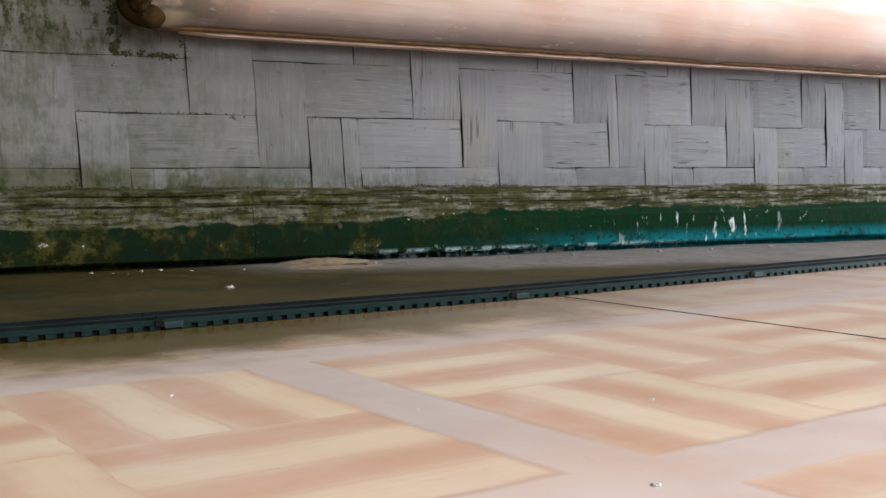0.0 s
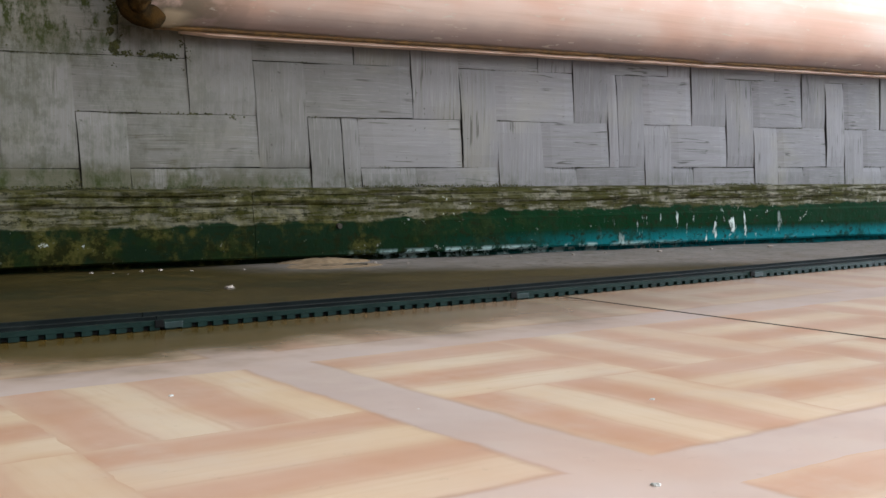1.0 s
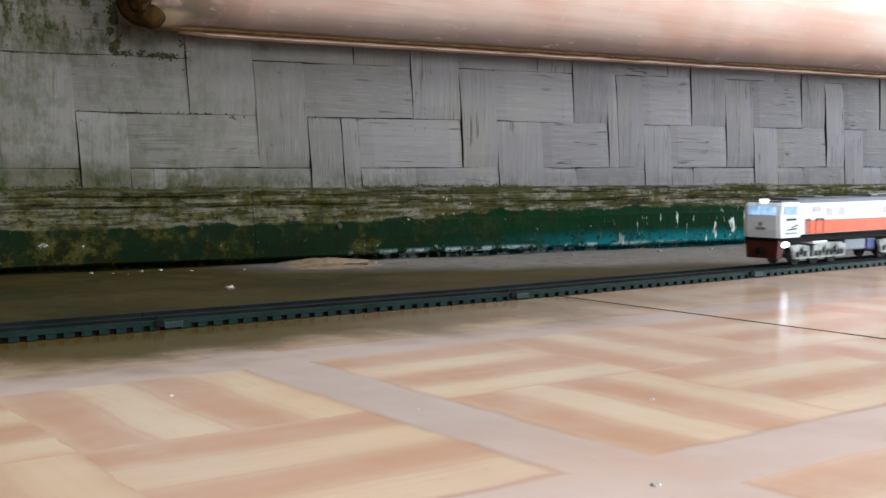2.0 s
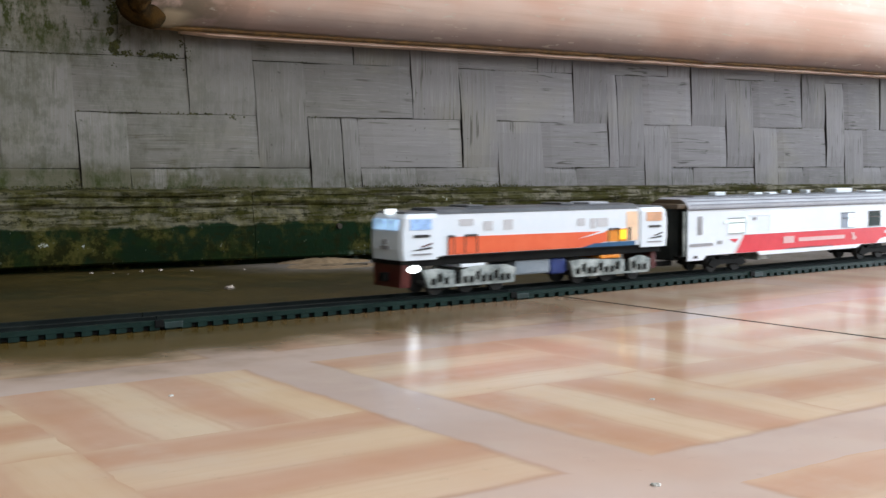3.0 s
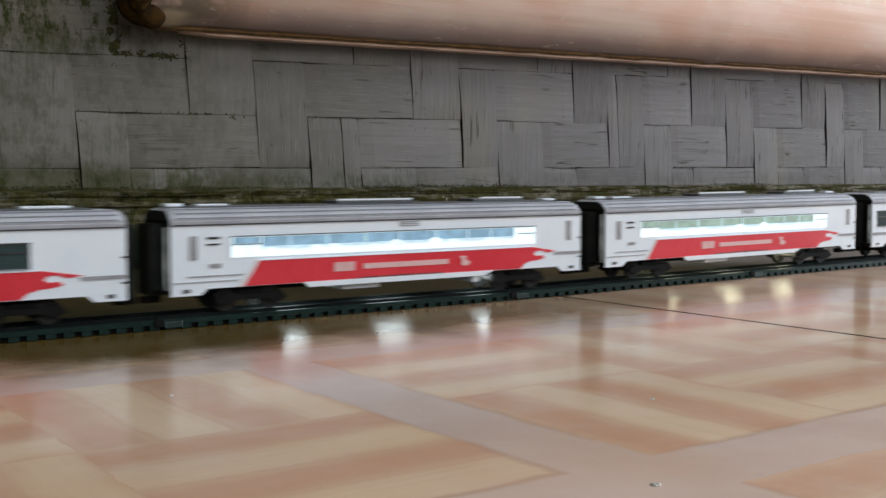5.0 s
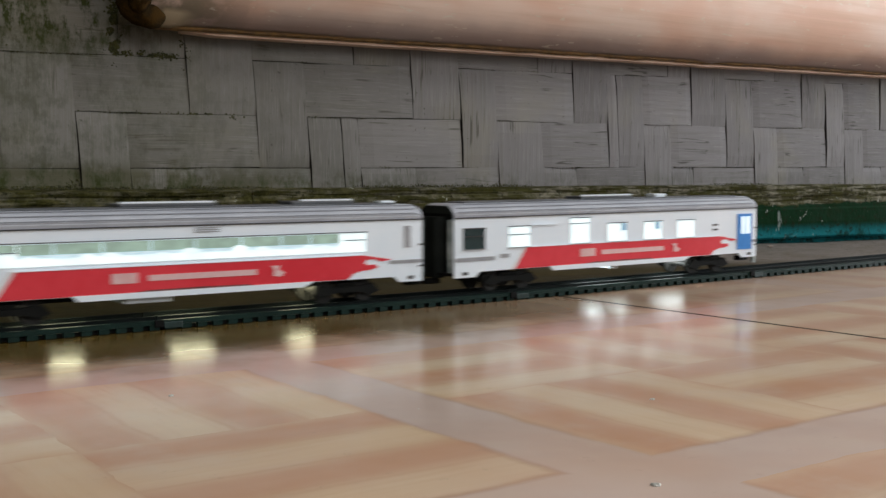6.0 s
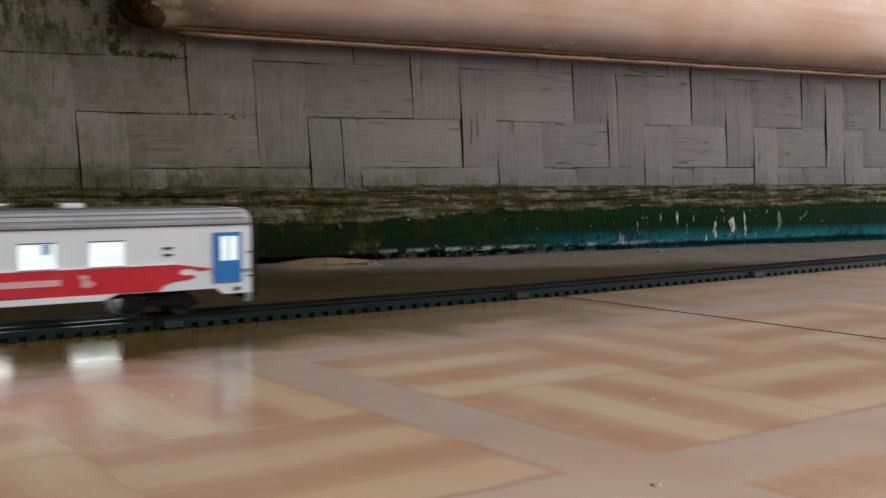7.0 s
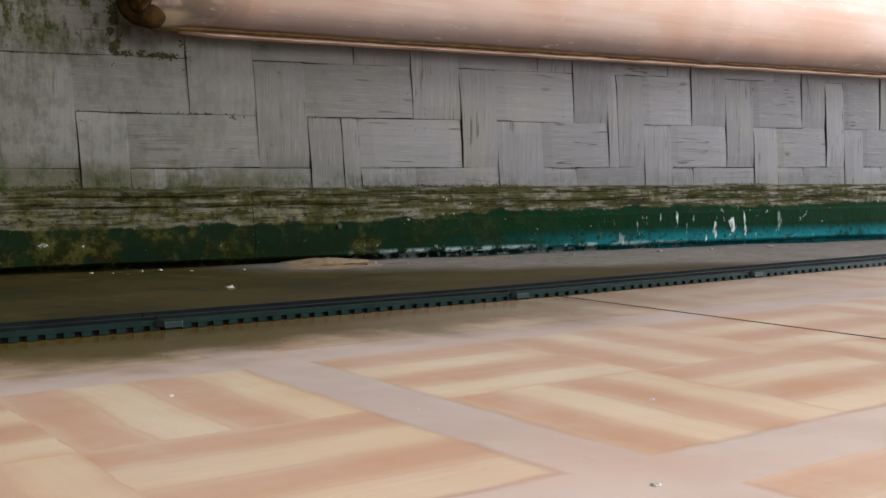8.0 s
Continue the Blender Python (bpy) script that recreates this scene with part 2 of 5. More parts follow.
    put(nt, b.inputs["Roughness"], calc(nt, 'MULTIPLY_ADD', n2, 0.4, 0.45))
    b.inputs["Specular IOR Level"].default_value = 0.02
    relief(nt, b, calc(nt, 'ADD', n1, calc(nt, 'MULTIPLY', n2, 0.35)), 0.0020, 0.8)
    return m


def cement_material():
    m, nt, b = material("stained_cement", 0.6)
    v = coords(nt)
    ax = axes(nt)
    n1, n2 = grain(nt, v, 9, 5), grain(nt, v, 160, 5, 0.7)
    col = mix(nt, step(nt, n1, 0.35, 0.65), (0.028, 0.021, 0.004), (0.052, 0.037, 0.009))
    slant = calc(nt, 'MULTIPLY_ADD', ax[0], 0.30, calc(nt, 'ADD', ax[1], -0.12))
    dusty = step(nt, calc(nt, 'ADD', slant, calc(nt, 'MULTIPLY', calc(nt, 'SUBTRACT', n1, 0.5), 0.06)), 0.665, 0.745)
    dusty = calc(nt, 'MULTIPLY', dusty, step(nt, ax[0], 0.31, 0.43))
    col = mix(nt, calc(nt, 'MULTIPLY', dusty, calc(nt, 'MULTIPLY_ADD', step(nt, grain(nt, v, 45, 5, 0.7), 0.35, 0.65), 0.3, 0.7)), col, (0.215, 0.185, 0.165))
    # darker olive blotches towards the low-x end
    moss = calc(nt, 'MULTIPLY', step(nt, grain(nt, v, 20, 4), 0.5, 0.65), step(nt, ax[0], 0.5, 0.25))
    col = mix(nt, calc(nt, 'MULTIPLY', moss, 0.7), col, (0.022, 0.022, 0.006))
    col = mix(nt, calc(nt, 'MULTIPLY', step(nt, n2, 0.54, 0.64), 0.7), col, (0.014, 0.012, 0.004))
    col = mix(nt, calc(nt, 'MULTIPLY', step(nt, grain(nt, v, 60, 5, 0.7), 0.54, 0.66), 0.5), col, (0.085, 0.062, 0.022))
    put(nt, b.inputs["Base Color"], col)
    put(nt, b.inputs["Roughness"], calc(nt, 'MULTIPLY_ADD', n1, 0.4, 0.32))
    b.inputs["Specular IOR Level"].default_value = 0.15
    relief(nt, b, calc(nt, 'ADD', n1, n2), 0.0012, 0.5)
    return m


def bamboo_material():
    m, nt, b = material("dry_bamboo_skin", 0.38)
    v = coords(nt)
    ax = axes(nt)
    fib = grain(nt, coords(nt, (5, 180, 180)), 1.0, 5, 0.6)
    cloud = grain(nt, coords(nt, (7, 18, 18)), 1.0, 3)
    col = mix(nt, step(nt, cloud, 0.35, 0.65), (0.72, 0.45, 0.34), (0.78, 0.58, 0.48))
    col = mix(nt, calc(nt, 'MULTIPLY', step(nt, fib, 0.45, 0.7), 0.28), col, (0.55, 0.34, 0.22))
    # shaded underside painted in: darker and greyer towards the cut edge
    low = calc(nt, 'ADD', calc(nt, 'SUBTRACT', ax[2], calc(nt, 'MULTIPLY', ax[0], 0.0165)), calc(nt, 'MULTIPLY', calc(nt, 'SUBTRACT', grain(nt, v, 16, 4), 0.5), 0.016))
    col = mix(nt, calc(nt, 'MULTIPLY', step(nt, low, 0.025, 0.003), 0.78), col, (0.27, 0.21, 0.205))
    moss = calc(nt, 'MULTIPLY', step(nt, ax[0], 0.12, 0.02), step(nt, grain(nt, v, 40, 4), 0.42, 0.55))
    col = mix(nt, calc(nt, 'MULTIPLY', moss, 0.75), col, (0.09, 0.075, 0.035))
    # greyed skin behind the cut end, with one bare pale split
    grey = calc(nt, 'MULTIPLY', step(nt, ax[0], 0.085, 0.045), step(nt, grain(nt, v, 70, 5, 0.7), 0.34, 0.56))
    col = mix(nt, calc(nt, 'MULTIPLY', grey, 0.5), col, (0.17, 0.15, 0.10))
    bare = calc(nt, 'MULTIPLY', calc(nt, 'MULTIPLY', step(nt, ax[0], 0.024, 0.028), step(nt, ax[0], 0.056, 0.036)), step(nt, low, 0.013, 0.009))
    col = mix(nt, bare, col, (0.52, 0.40, 0.27))
    scr = step(nt, grain(nt, coords(nt, (60, 200, 200)), 1.0, 4), 0.64, 0.69)
    col = mix(nt, calc(nt, 'MULTIPLY', scr, 0.6), col, (0.75, 0.66, 0.55))
    put(nt, b.inputs["Base Color"], col)
    b.inputs["Specular IOR Level"].default_value = 0.25
    put(nt, b.inputs["Roughness"], calc(nt, 'MULTIPLY_ADD', fib, 0.3, 0.42))
    relief(nt, b, fib, 0.0006, 0.5)
    return m


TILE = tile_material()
STRIP_H = strip_material("whitewashed_bamboo_strip_flat", (10, 10, 260))
STRIP_V = strip_material("whitewashed_bamboo_strip_upright", (260, 10, 10))
PLINTH = plinth_material()
CEMENT = cement_material()
BAMBOO = bamboo_material()
GROUT = plain("dark_grout", (0.018, 0.012, 0.008), (0.035, 0.024, 0.016), 0.9, 120, bump=0.0004)
BACKING = plain("dark_backing", (0.02, 0.017, 0.012), (0.04, 0.033, 0.022), 0.95, 80)
CUT = plain("cut_bamboo", (0.62, 0.40, 0.28), (0.72, 0.50, 0.38), 0.6, 60, bump=0.0004)
MUD = plain("brown_mud", (0.085, 0.040, 0.008), (0.19, 0.095, 0.022), 0.85, 120, bump=0.002)
DARKMUD = plain("dark_brown_mud", (0.014, 0.008, 0.0015), (0.050, 0.024, 0.004), 0.9, 90, bump=0.002, spec=0.1)
DUSTY = plain("dusty_crumb", (0.24, 0.19, 0.15), (0.42, 0.36, 0.31), 0.8, 300, bump=0.0003)
DIRT = plain("orange_dirt", (0.13, 0.085, 0.040), (0.23, 0.155, 0.085), 0.9, 160, bump=0.001)
MOSS = plain("dark_olive_moss", (0.018, 0.020, 0.003), (0.060, 0.055, 0.010), 0.95, 300, bump=0.0008)
CRUMB = plain("pale_crumb", (0.46, 0.43, 0.38), (0.68, 0.66, 0.62), 0.6, 400, bump=0.0003)
PLASTER = plain("limewashed_plaster", (0.15, 0.15, 0.14), (0.20, 0.20, 0.19), 0.85, 6, bump=0.002)
CEILING = plain("ceiling_board", (0.14, 0.14, 0.13), (0.19, 0.19, 0.18), 0.85, 5, bump=0.001)
EARTH = plain("bare_brown_earth", (0.10, 0.075, 0.05), (0.17, 0.13, 0.09), 0.95, 2.5, bump=0.004)
TRACK = plain("dark_green_grey_plastic", (0.004, 0.015, 0.012), (0.008, 0.025, 0.020), 0.5, 70, spec=0.2, bump=0.0003)
TRACK_PALE = plain("worn_grey_plastic", (0.009, 0.022, 0.021), (0.020, 0.040, 0.038), 0.45, 90)
RAIL = plain("blackened_rail", (0.005, 0.008, 0.008), (0.012, 0.017, 0.016), 0.55, 60, metal=0.2, spec=0.3)
WHITE = plain("white_printed_card", (0.80, 0.87, 0.95), (0.85, 0.90, 0.97), 0.38, 40, spread=0.08)
RED = plain("red_print", (0.66, 0.022, 0.040), (0.74, 0.040, 0.060), 0.4, 30)
DULLRED = plain("dull_dark_red", (0.09, 0.03, 0.03), (0.22, 0.05, 0.05), 0.6, 160)
SWASH = plain("pale_pink_white_print", (0.72, 0.62, 0.63), (0.86, 0.80, 0.81), 0.4, 120)
PINK = plain("pale_red_print", (0.72, 0.42, 0.42), (0.78, 0.55, 0.55), 0.4, 60)
ROOFGREY = plain("grey_roof_card", (0.36, 0.37, 0.42), (0.46, 0.47, 0.52), 0.5, 40)
ROOFRIB = plain("dull_roof_rib", (0.17, 0.18, 0.20), (0.24, 0.25, 0.28), 0.55, 60)
ROOFDARK = plain("dark_roof_card", (0.06, 0.065, 0.075), (0.11, 0.115, 0.125), 0.5, 50)
GREYPRINT = plain("grey_print", (0.27, 0.27, 0.29), (0.36, 0.36, 0.38), 0.45, 60)
BLACKPRINT = plain("black_print", (0.02, 0.02, 0.022), (0.05, 0.05, 0.055), 0.45, 60)
UNDER = plain("black_underframe", (0.004, 0.004, 0.004), (0.010, 0.010, 0.009), 0.7, 90, spec=0.1)
WHEEL = plain("steel_wheel", (0.02, 0.02, 0.02), (0.05, 0.048, 0.045), 0.6, 90, metal=0.2, spec=0.2)
BELLOWS = plain("black_bellows", (0.010, 0.012, 0.011), (0.024, 0.028, 0.025), 0.7, 80, spec=0.2)
CARD = plain("brown_card", (0.07, 0.05, 0.03), (0.12, 0.08, 0.045), 0.7, 120)
ORANGE = plain("orange_print", (0.80, 0.125, 0.045), (0.85, 0.16, 0.06), 0.4, 30)
YELLOW = plain("yellow_print", (0.78, 0.24, 0.02), (0.84, 0.36, 0.03), 0.4, 40)
BLUE = plain("blue_print", (0.02, 0.09, 0.20), (0.03, 0.13, 0.28), 0.4, 40)
DOORBLUE = plain("bright_blue_door", (0.02, 0.19, 0.58), (0.03, 0.24, 0.66), 0.4, 40)
BOGIEGREY = plain("pale_grey_bogie", (0.16, 0.19, 0.185), (0.50, 0.54, 0.53), 0.5, 170)
TANKGREY = plain("blue_grey_tank", (0.20, 0.24, 0.28), (0.28, 0.32, 0.37), 0.45, 70)
TANKBLUE = plain("deep_blue_tank", (0.015, 0.03, 0.15), (0.025, 0.05, 0.20), 0.45, 70)
PILOT = plain("dark_red_pilot", (0.045, 0.006, 0.004), (0.10, 0.012, 0.008), 0.5, 80)
DARKGLASS = plain("dark_green_glass", (0.015, 0.035, 0.04), (0.03, 0.06, 0.065), 0.12, 50, spread=0.04)
SMOKED = plain("grey_blue_glass", (0.30, 0.36, 0.46), (0.42, 0.48, 0.58), 0.15, 70, spread=0.05)
LIT = glow("lit_window", (0.80, 0.93, 1.0), 1.5, 120, 0.75)
LITDIM = glow("lit_window_upper", (0.33, 0.55, 0.74), 0.62, 160, 0.5)
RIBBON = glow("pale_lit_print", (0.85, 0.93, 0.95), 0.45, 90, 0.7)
LITMID = glow("lit_window_middle", (0.62, 0.80, 0.92), 1.0, 220, 0.7)
LITGREEN = glow("lit_window_upper_green", (0.42, 0.58, 0.50), 0.55, 160, 0.5)
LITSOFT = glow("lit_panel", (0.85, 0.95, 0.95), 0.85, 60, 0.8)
LAMP = glow("headlamp_lens", (0.95, 0.97, 1.0), 6.0, 200, 0.9)
CABGLOW = glow("lit_windscreen", (0.45, 0.68, 1.0), 0.8, 160, 0.45)
CABSIDE = glow("lit_side_window", (0.36, 0.55, 0.90), 0.55, 260, 0.35)
WARMCARD = glow("card_lit_from_within", (1.0, 0.70, 0.48), 0.34, 90, 0.6)
SHINE = glow("marker_lamp_lens", (0.95, 0.97, 1.0), 1.4, 200, 0.9)
LEAK = glow("white_floor_lamp", (0.85, 0.95, 1.0), 14.0, 200, 0.8)
LEAKWARM = glow("warm_floor_lamp", (1.0, 0.95, 0.66), 14.0, 200, 0.7)
AMBERLAMP = glow("amber_lamp", (1.0, 0.50, 0.02), 1.6, 200, 0.9)
AMBER = glow("amber_window", (0.75, 0.42, 0.26), 0.35, 160, 0.5)

# ---- mesh helpers ----


def part(name, bm, mat, parent, label="", smooth=False):
    bmesh.ops.recalc_face_normals(bm, faces=bm.faces)
    me = bpy.data.meshes.new(name)
    bm.to_mesh(me)
    bm.free()
    me.materials.append(mat)
    if smooth:
        for f in me.polygons:
            f.use_smooth = True
    ob = new(name, me)
    ob.parent = parent
    if label:
        tagged(ob, label)
    return ob


def box(bm, x0, x1, y0, y1, z0, z1, bevel=0.0):
    vs = [bm.verts.new((x, y, z)) for x in (x0, x1) for y in (y0, y1) for z in (z0, z1)]
    fs = [bm.faces.new([vs[i] for i in f]) for f in ((0, 1, 3, 2), (4, 6, 7, 5), (0, 4, 5, 1), (2, 3, 7, 6), (0, 2, 6, 4), (1, 5, 7, 3))]
    if bevel:
        es = list({e for f in fs for e in f.edges})
        bmesh.ops.bevel(bm, geom=es, offset=bevel, segments=2, affect='EDGES', profile=0.5)
    return bm


def slab(bm, pts, y0, y1):
    """A plate with the outline pts (x, z), from y0 to y1."""
    a = [bm.verts.new((x, y0, z)) for x, z in pts]
    b = [bm.verts.new((x, y1, z)) for x, z in pts]
    bm.faces.new(a), bm.faces.new(b[::-1])
    n = len(pts)
    for i in range(n):
        bm.faces.new((a[i], a[(i + 1) % n], b[(i + 1) % n], b[i]))
    return bm


def extrude_x(bm, prof, xs, wobble=None):
    """A bar along x with the closed cross-section prof (y, z), through the stations xs."""
    rings = []
    for x in xs:
        rings.append([bm.verts.new((x, *(wobble(x, y, z) if wobble else (y, z)))) for y, z in prof])
    n = len(prof)
    for r0, r1 in zip(rings, rings[1:]):
        for i in range(n):
            bm.faces.new((r0[i], r0[(i + 1) % n], r1[(i + 1) % n], r1[i]))
    bm.faces.new(rings[0]), bm.faces.new(rings[-1][::-1])
    return bm


def disc(bm, x, z, r, y0, y1, n=14):
    return slab(bm, [(x + r * math.cos(2 * math.pi * i / n), z + r * math.sin(2 * math.pi * i / n)) for i in range(n)], y0, y1)


def B():
    return bmesh.new()


def empty(name, loc=(0, 0, 0)):
    e = new(name)
    e.empty_display_size = 0.02
    e.location = loc
    return e


# ---- the room ----
RX0, RX1, RY0, WALL, RZ = -1.9, 3.0, -2.2, 0.80, 2.4

floor = tagged(empty("floor"), "glossy ceramic tiles printed with parquet blocks", "floor", kind="structure")
part("screed", box(B(), RX0 - 0.1, RX1 + 0.1, RY0 - 0.1, 0.478, -0.12, -0.004), GROUT, floor)


def drop(x, y=1.0):
    """The cement strip sinks a little below the tiles along the wall."""
    q = min(max((y - 0.50) / 0.10, 0.0), 1.0)
    return 0.0107 * min(max(x - 0.24, 0.0), 1.2) * q * q * (3 - 2 * q)



bm = B()
NX, NY = 150, 20
grid = [[bm.verts.new((RX0 + (RX1 - RX0) * i / NX, 0.479 + (WALL - 0.479) * j / NY,
                       0.0006 - drop(RX0 + (RX1 - RX0) * i / NX, 0.479 + (WALL - 0.479) * j / NY) + 0.0012 * noise.noise((i * 0.35, j * 0.4, 0)) + 0.0007 * noise.noise((i * 1.1, j * 1.3, 5)))) for j in range(NY + 1)] for i in range(NX + 1)]
for i in range(NX):
    for j in range(NY):
        bm.faces.new((grid[i][j], grid[i + 1][j], grid[i + 1][j + 1], grid[i][j + 1]))
edge = [e for e in bm.edges if e.is_boundary]
ret = bmesh.ops.extrude_edge_only(bm, edges=edge)
for v in ret["geom"]:
    if isinstance(v, bmesh.types.BMVert):
        v.co.z = -0.030
cement = tagged(part("cement_strip", bm, CEMENT, None, smooth=True), "brown stained cement strip beside the tiles", "floor", kind="structure")


def lift(x):
    """The tiles beyond the open joint, and the track on them, rise a little."""
    return 0.007 * min(max(x - 0.40, 0.0), 0.8)


# the woven wall: a two-over-two twill of flattened bamboo strips
FIRST = -3
EDGES = [0.1990, 0.2515, 0.2885, 0.3390, 0.3945, 0.4392, 0.4875, 0.5440, 0.5950, 0.6360, 0.6895, 0.7325,
         0.7770, 0.8270, 0.8660, 0.8998, 0.9535, 0.9995, 1.0400, 1.0865, 1.1305, 1.1670, 1.2040, 1.2415]
LEAN = 0.075       # the uprights all lean a little
OPEN = {-2: 0.0006, 2: 0.0006, 4: 0.0011, 5: 0.0014, 8: 0.0011, 9: 0.0008, 12: 0.0011, 13: 0.0010, 16: 0.0011, 17: 0.0018, 20: 0.0010}
SPLIT = {(2, 0): 0.65, (9, 1): 0.26}


def col_x(k):
    i = k - FIRST
    if i < 0:
        return EDGES[0] + 0.0475 * i + 0.004 * math.sin(k * 2.3)
    if i >= len(EDGES):
        return EDGES[-1] + 0.0405 * (i - len(EDGES) + 1) + 0.003 * math.sin(k * 2.3)
    return EDGES[i]


def row_z(n, x):
    d = min(max(x, 0.1), 1.3) - 0.577
    n = max(n, 0)
    base = [0.034, 0.0755, 0.1176, 0.163]
    fan = [0.0, 0.0056, 0.0107, 0.025]
    if n < 4:
        return base[n] + fan[n] * d
    return 0.163 + 0.044 * (n - 3) + 0.025 * d


def strip_mesh(x0, x1, n0, n1, along, rnd, gap):
    """One visible length of a strip: bowed across, its ends dipping under the strips that cross it."""
    NA, NB = (8, 2) if along == "x" else (2, 8)
    seed = rnd.uniform(0, 90)
    g = 0.00005 + 0.0003 * rnd.random() ** 2
    h = 0.0001 + 0.0004 * rnd.random() ** 3
    skew = rnd.uniform(-0.0012, 0.0012)
    tilt = rnd.uniform(-0.0004, 0.0004)
    proud = rnd.uniform(0.0, 0.0006)
    top, low = [], []
    for i in range(NA + 1):
        for j in range(NB + 1):
            u, v = i / NA, j / NB
            nz = 0.00055 * noise.noise((seed, u * 5, v * 5))
            open_end = gap * (0.35 + 0.65 * math.sin(math.pi * min(1.0, max(0.0, v * 0.9 + 0.2 * noise.noise((seed, v * 2, 7)))))) if along == "z" else 0.0
            x = x0 + g + open_end * (1 - u) + nz + (x1 - x0 - 2 * g) * u + (skew * (v - 0.5) if along == "z" else 0)
            x -= LEAN * (row_z(n0, x0) + (row_z(n1, x0) - row_z(n0, x0)) * v - 0.1)
            za, zb = row_z(n0, x) + h, row_z(n1, x) - h
            z = za + nz + (zb - za) * v + (skew * (u - 0.5) if along == "x" else 0)
            s, w = (u, v) if along == "x" else (v, u)
            dip = 0.0012 * max(0.0, abs(2 * s - 1) - 0.7) / 0.3
            bow = 0.0004 * (1 - (2 * w - 1) ** 2)
            y = WALL - 0.0040 - proud - bow + dip + tilt * (2 * w - 1)
            top.append((x, y, z)), low.append((x, y + 0.0009, z))
    w = NB + 1
    faces = [(i * w + j, (i + 1) * w + j, (i + 1) * w + j + 1, i * w + j + 1) for i in range(NA) for j in range(NB)]
    rim = [i * w for i in range(NA + 1)] + [NA * w + j for j in range(1, w)] + [i * w + NB for i in range(NA - 1, -1, -1)] + [j for j in range(NB - 1, 0, -1)]
    m = len(top)
    faces += [(a, m + a, m + b, b) for a, b in zip(rim, rim[1:] + rim[:1])]
    return top + low, faces


wall_back = tagged(empty("wall_north"), "woven wall of whitewashed split-bamboo strips, mossy at its foot", "wall", kind="structure")
part("backing", box(B(), RX0 - 0.1, RX1 + 0.1, WALL, WALL + 0.1, -0.1, RZ), BACKING, wall_back)
rest = {"x": ([], []), "z": ([], [])}
rnd = random.Random(4)
ROWS = 54


def add_strip(a, b, n0, n1, along, n, gap):
    vs, fs = strip_mesh(a, b, n0, n1, along, rnd, gap)
    if 0.08 < a and b < 1.42 and n < 5:
        me = bpy.data.meshes.new("strip")
        me.from_pydata(vs, [], fs)
        me.materials.append(STRIP_H if along == "x" else STRIP_V)
        new("strip", me).parent = wall_back
    else:
        V, F = rest[along]
        o = len(V)
        V.extend(vs)
        F.extend(tuple(i + o for i in f) for f in fs)


for n in range(-1, ROWS):
    for k in range(-50, 60):
        c = (k + n) % 4
        if c == 0:
            a, b, n0, n1, along = col_x(k), col_x(k + 2), n, n + 1, "x"
        elif c == 2:
            a, b, n0, n1, along = col_x(k), col_x(k + 1), n, n + 2, "z"
        else:
            continue
        if a < RX0 or b > RX1 or row_z(n1, a) > RZ - 0.01:
            continue
        cuts = [(a, b)]
        gap = OPEN.get(k, 0.0)
        if (k, n) in SPLIT:
            mid = a + (b - a) * SPLIT[(k, n)]
            cuts = [(a, mid), (mid, b)]
        for a, b in cuts:
            add_strip(a, b, n0, n1, along, n, gap)
            gap = 0.0005
for along, mat in (("x", STRIP_H), ("z", STRIP_V)):
    me = bpy.data.meshes.new("weave")
    me.from_pydata(*[rest[along][0], [], rest[along][1]])
    me.materials.append(mat)
    tagged(new("weave", me), kind="stuff").parent = wall_back


def wall_box(name, label, boxes):
    bm = B()
    for b in boxes:
        box(bm, *b)
    return tagged(part(name, bm, PLASTER, None), label, "wall", kind="structure")


wall_box("wall_west", "plain limewashed plaster wall", [(RX0 - 0.1, RX0, RY0 - 0.1, WALL, -0.1, RZ)])
wall_box("wall_east", "plain limewashed plaster wall with an open doorway", [
    (RX1, RX1 + 0.1, RY0 - 0.1, -0.90, -0.1, RZ), (RX1, RX1 + 0.1, 0.40, WALL, -0.1, RZ), (RX1, RX1 + 0.1, -0.90, 0.40, 2.03, RZ)])
# the south opening is added for the lamp behind the camera
wall_box("wall_south", "plain limewashed plaster wall with an added light opening", [
    (RX0, -0.95, RY0 - 0.1, RY0, -0.1, RZ), (0.25, RX1, RY0 - 0.1, RY0, -0.1, RZ), (-0.95, 0.25, RY0 - 0.1, RY0, -0.1, 0.75), (-0.95, 0.25, RY0 - 0.1, RY0, 1.75, RZ)])
# ceiling opening added for the overhead lamp
bm = B()
for b in ((RX0 - 0.1, 0.7, RY0 - 0.1, WALL + 0.1), (2.2, RX1 + 0.1, RY0 - 0.1, WALL + 0.1), (0.7, 2.2, RY0 - 0.1, -1.6), (0.7, 2.2, -0.7, WALL + 0.1)):
    box(bm, *b, RZ, RZ + 0.08)
tagged(part("ceiling", bm, CEILING, None), "plain board ceiling with an added light opening", "ceiling", kind="structure")
tagged(part("ground", box(B(), -60, 60, -60, 60, -0.5, -0.16), EARTH, None), "bare ground outside the doorway", "ground", kind="structure")

# the plinth under the wall: mouldings of raw cement over a green painted face
PROF = [(WALL + 0.01, -0.010), (0.790, -0.010), (0.790, 0.005), (0.7785, 0.0048), (0.7770, 0.0062), (0.7765, 0.018), (0.7775, 0.030),
        (0.7796, 0.0322), (0.7808, 0.0400), (0.7812, 0.0446), (0.7801, 0.0460), (0.7798, 0.0484), (0.7814, 0.0496), (0.7818, 0.0524), (0.7810, 0.0537), (0.7810, 0.0565), (0.7880, 0.0583), (WALL + 0.01, 0.059)]


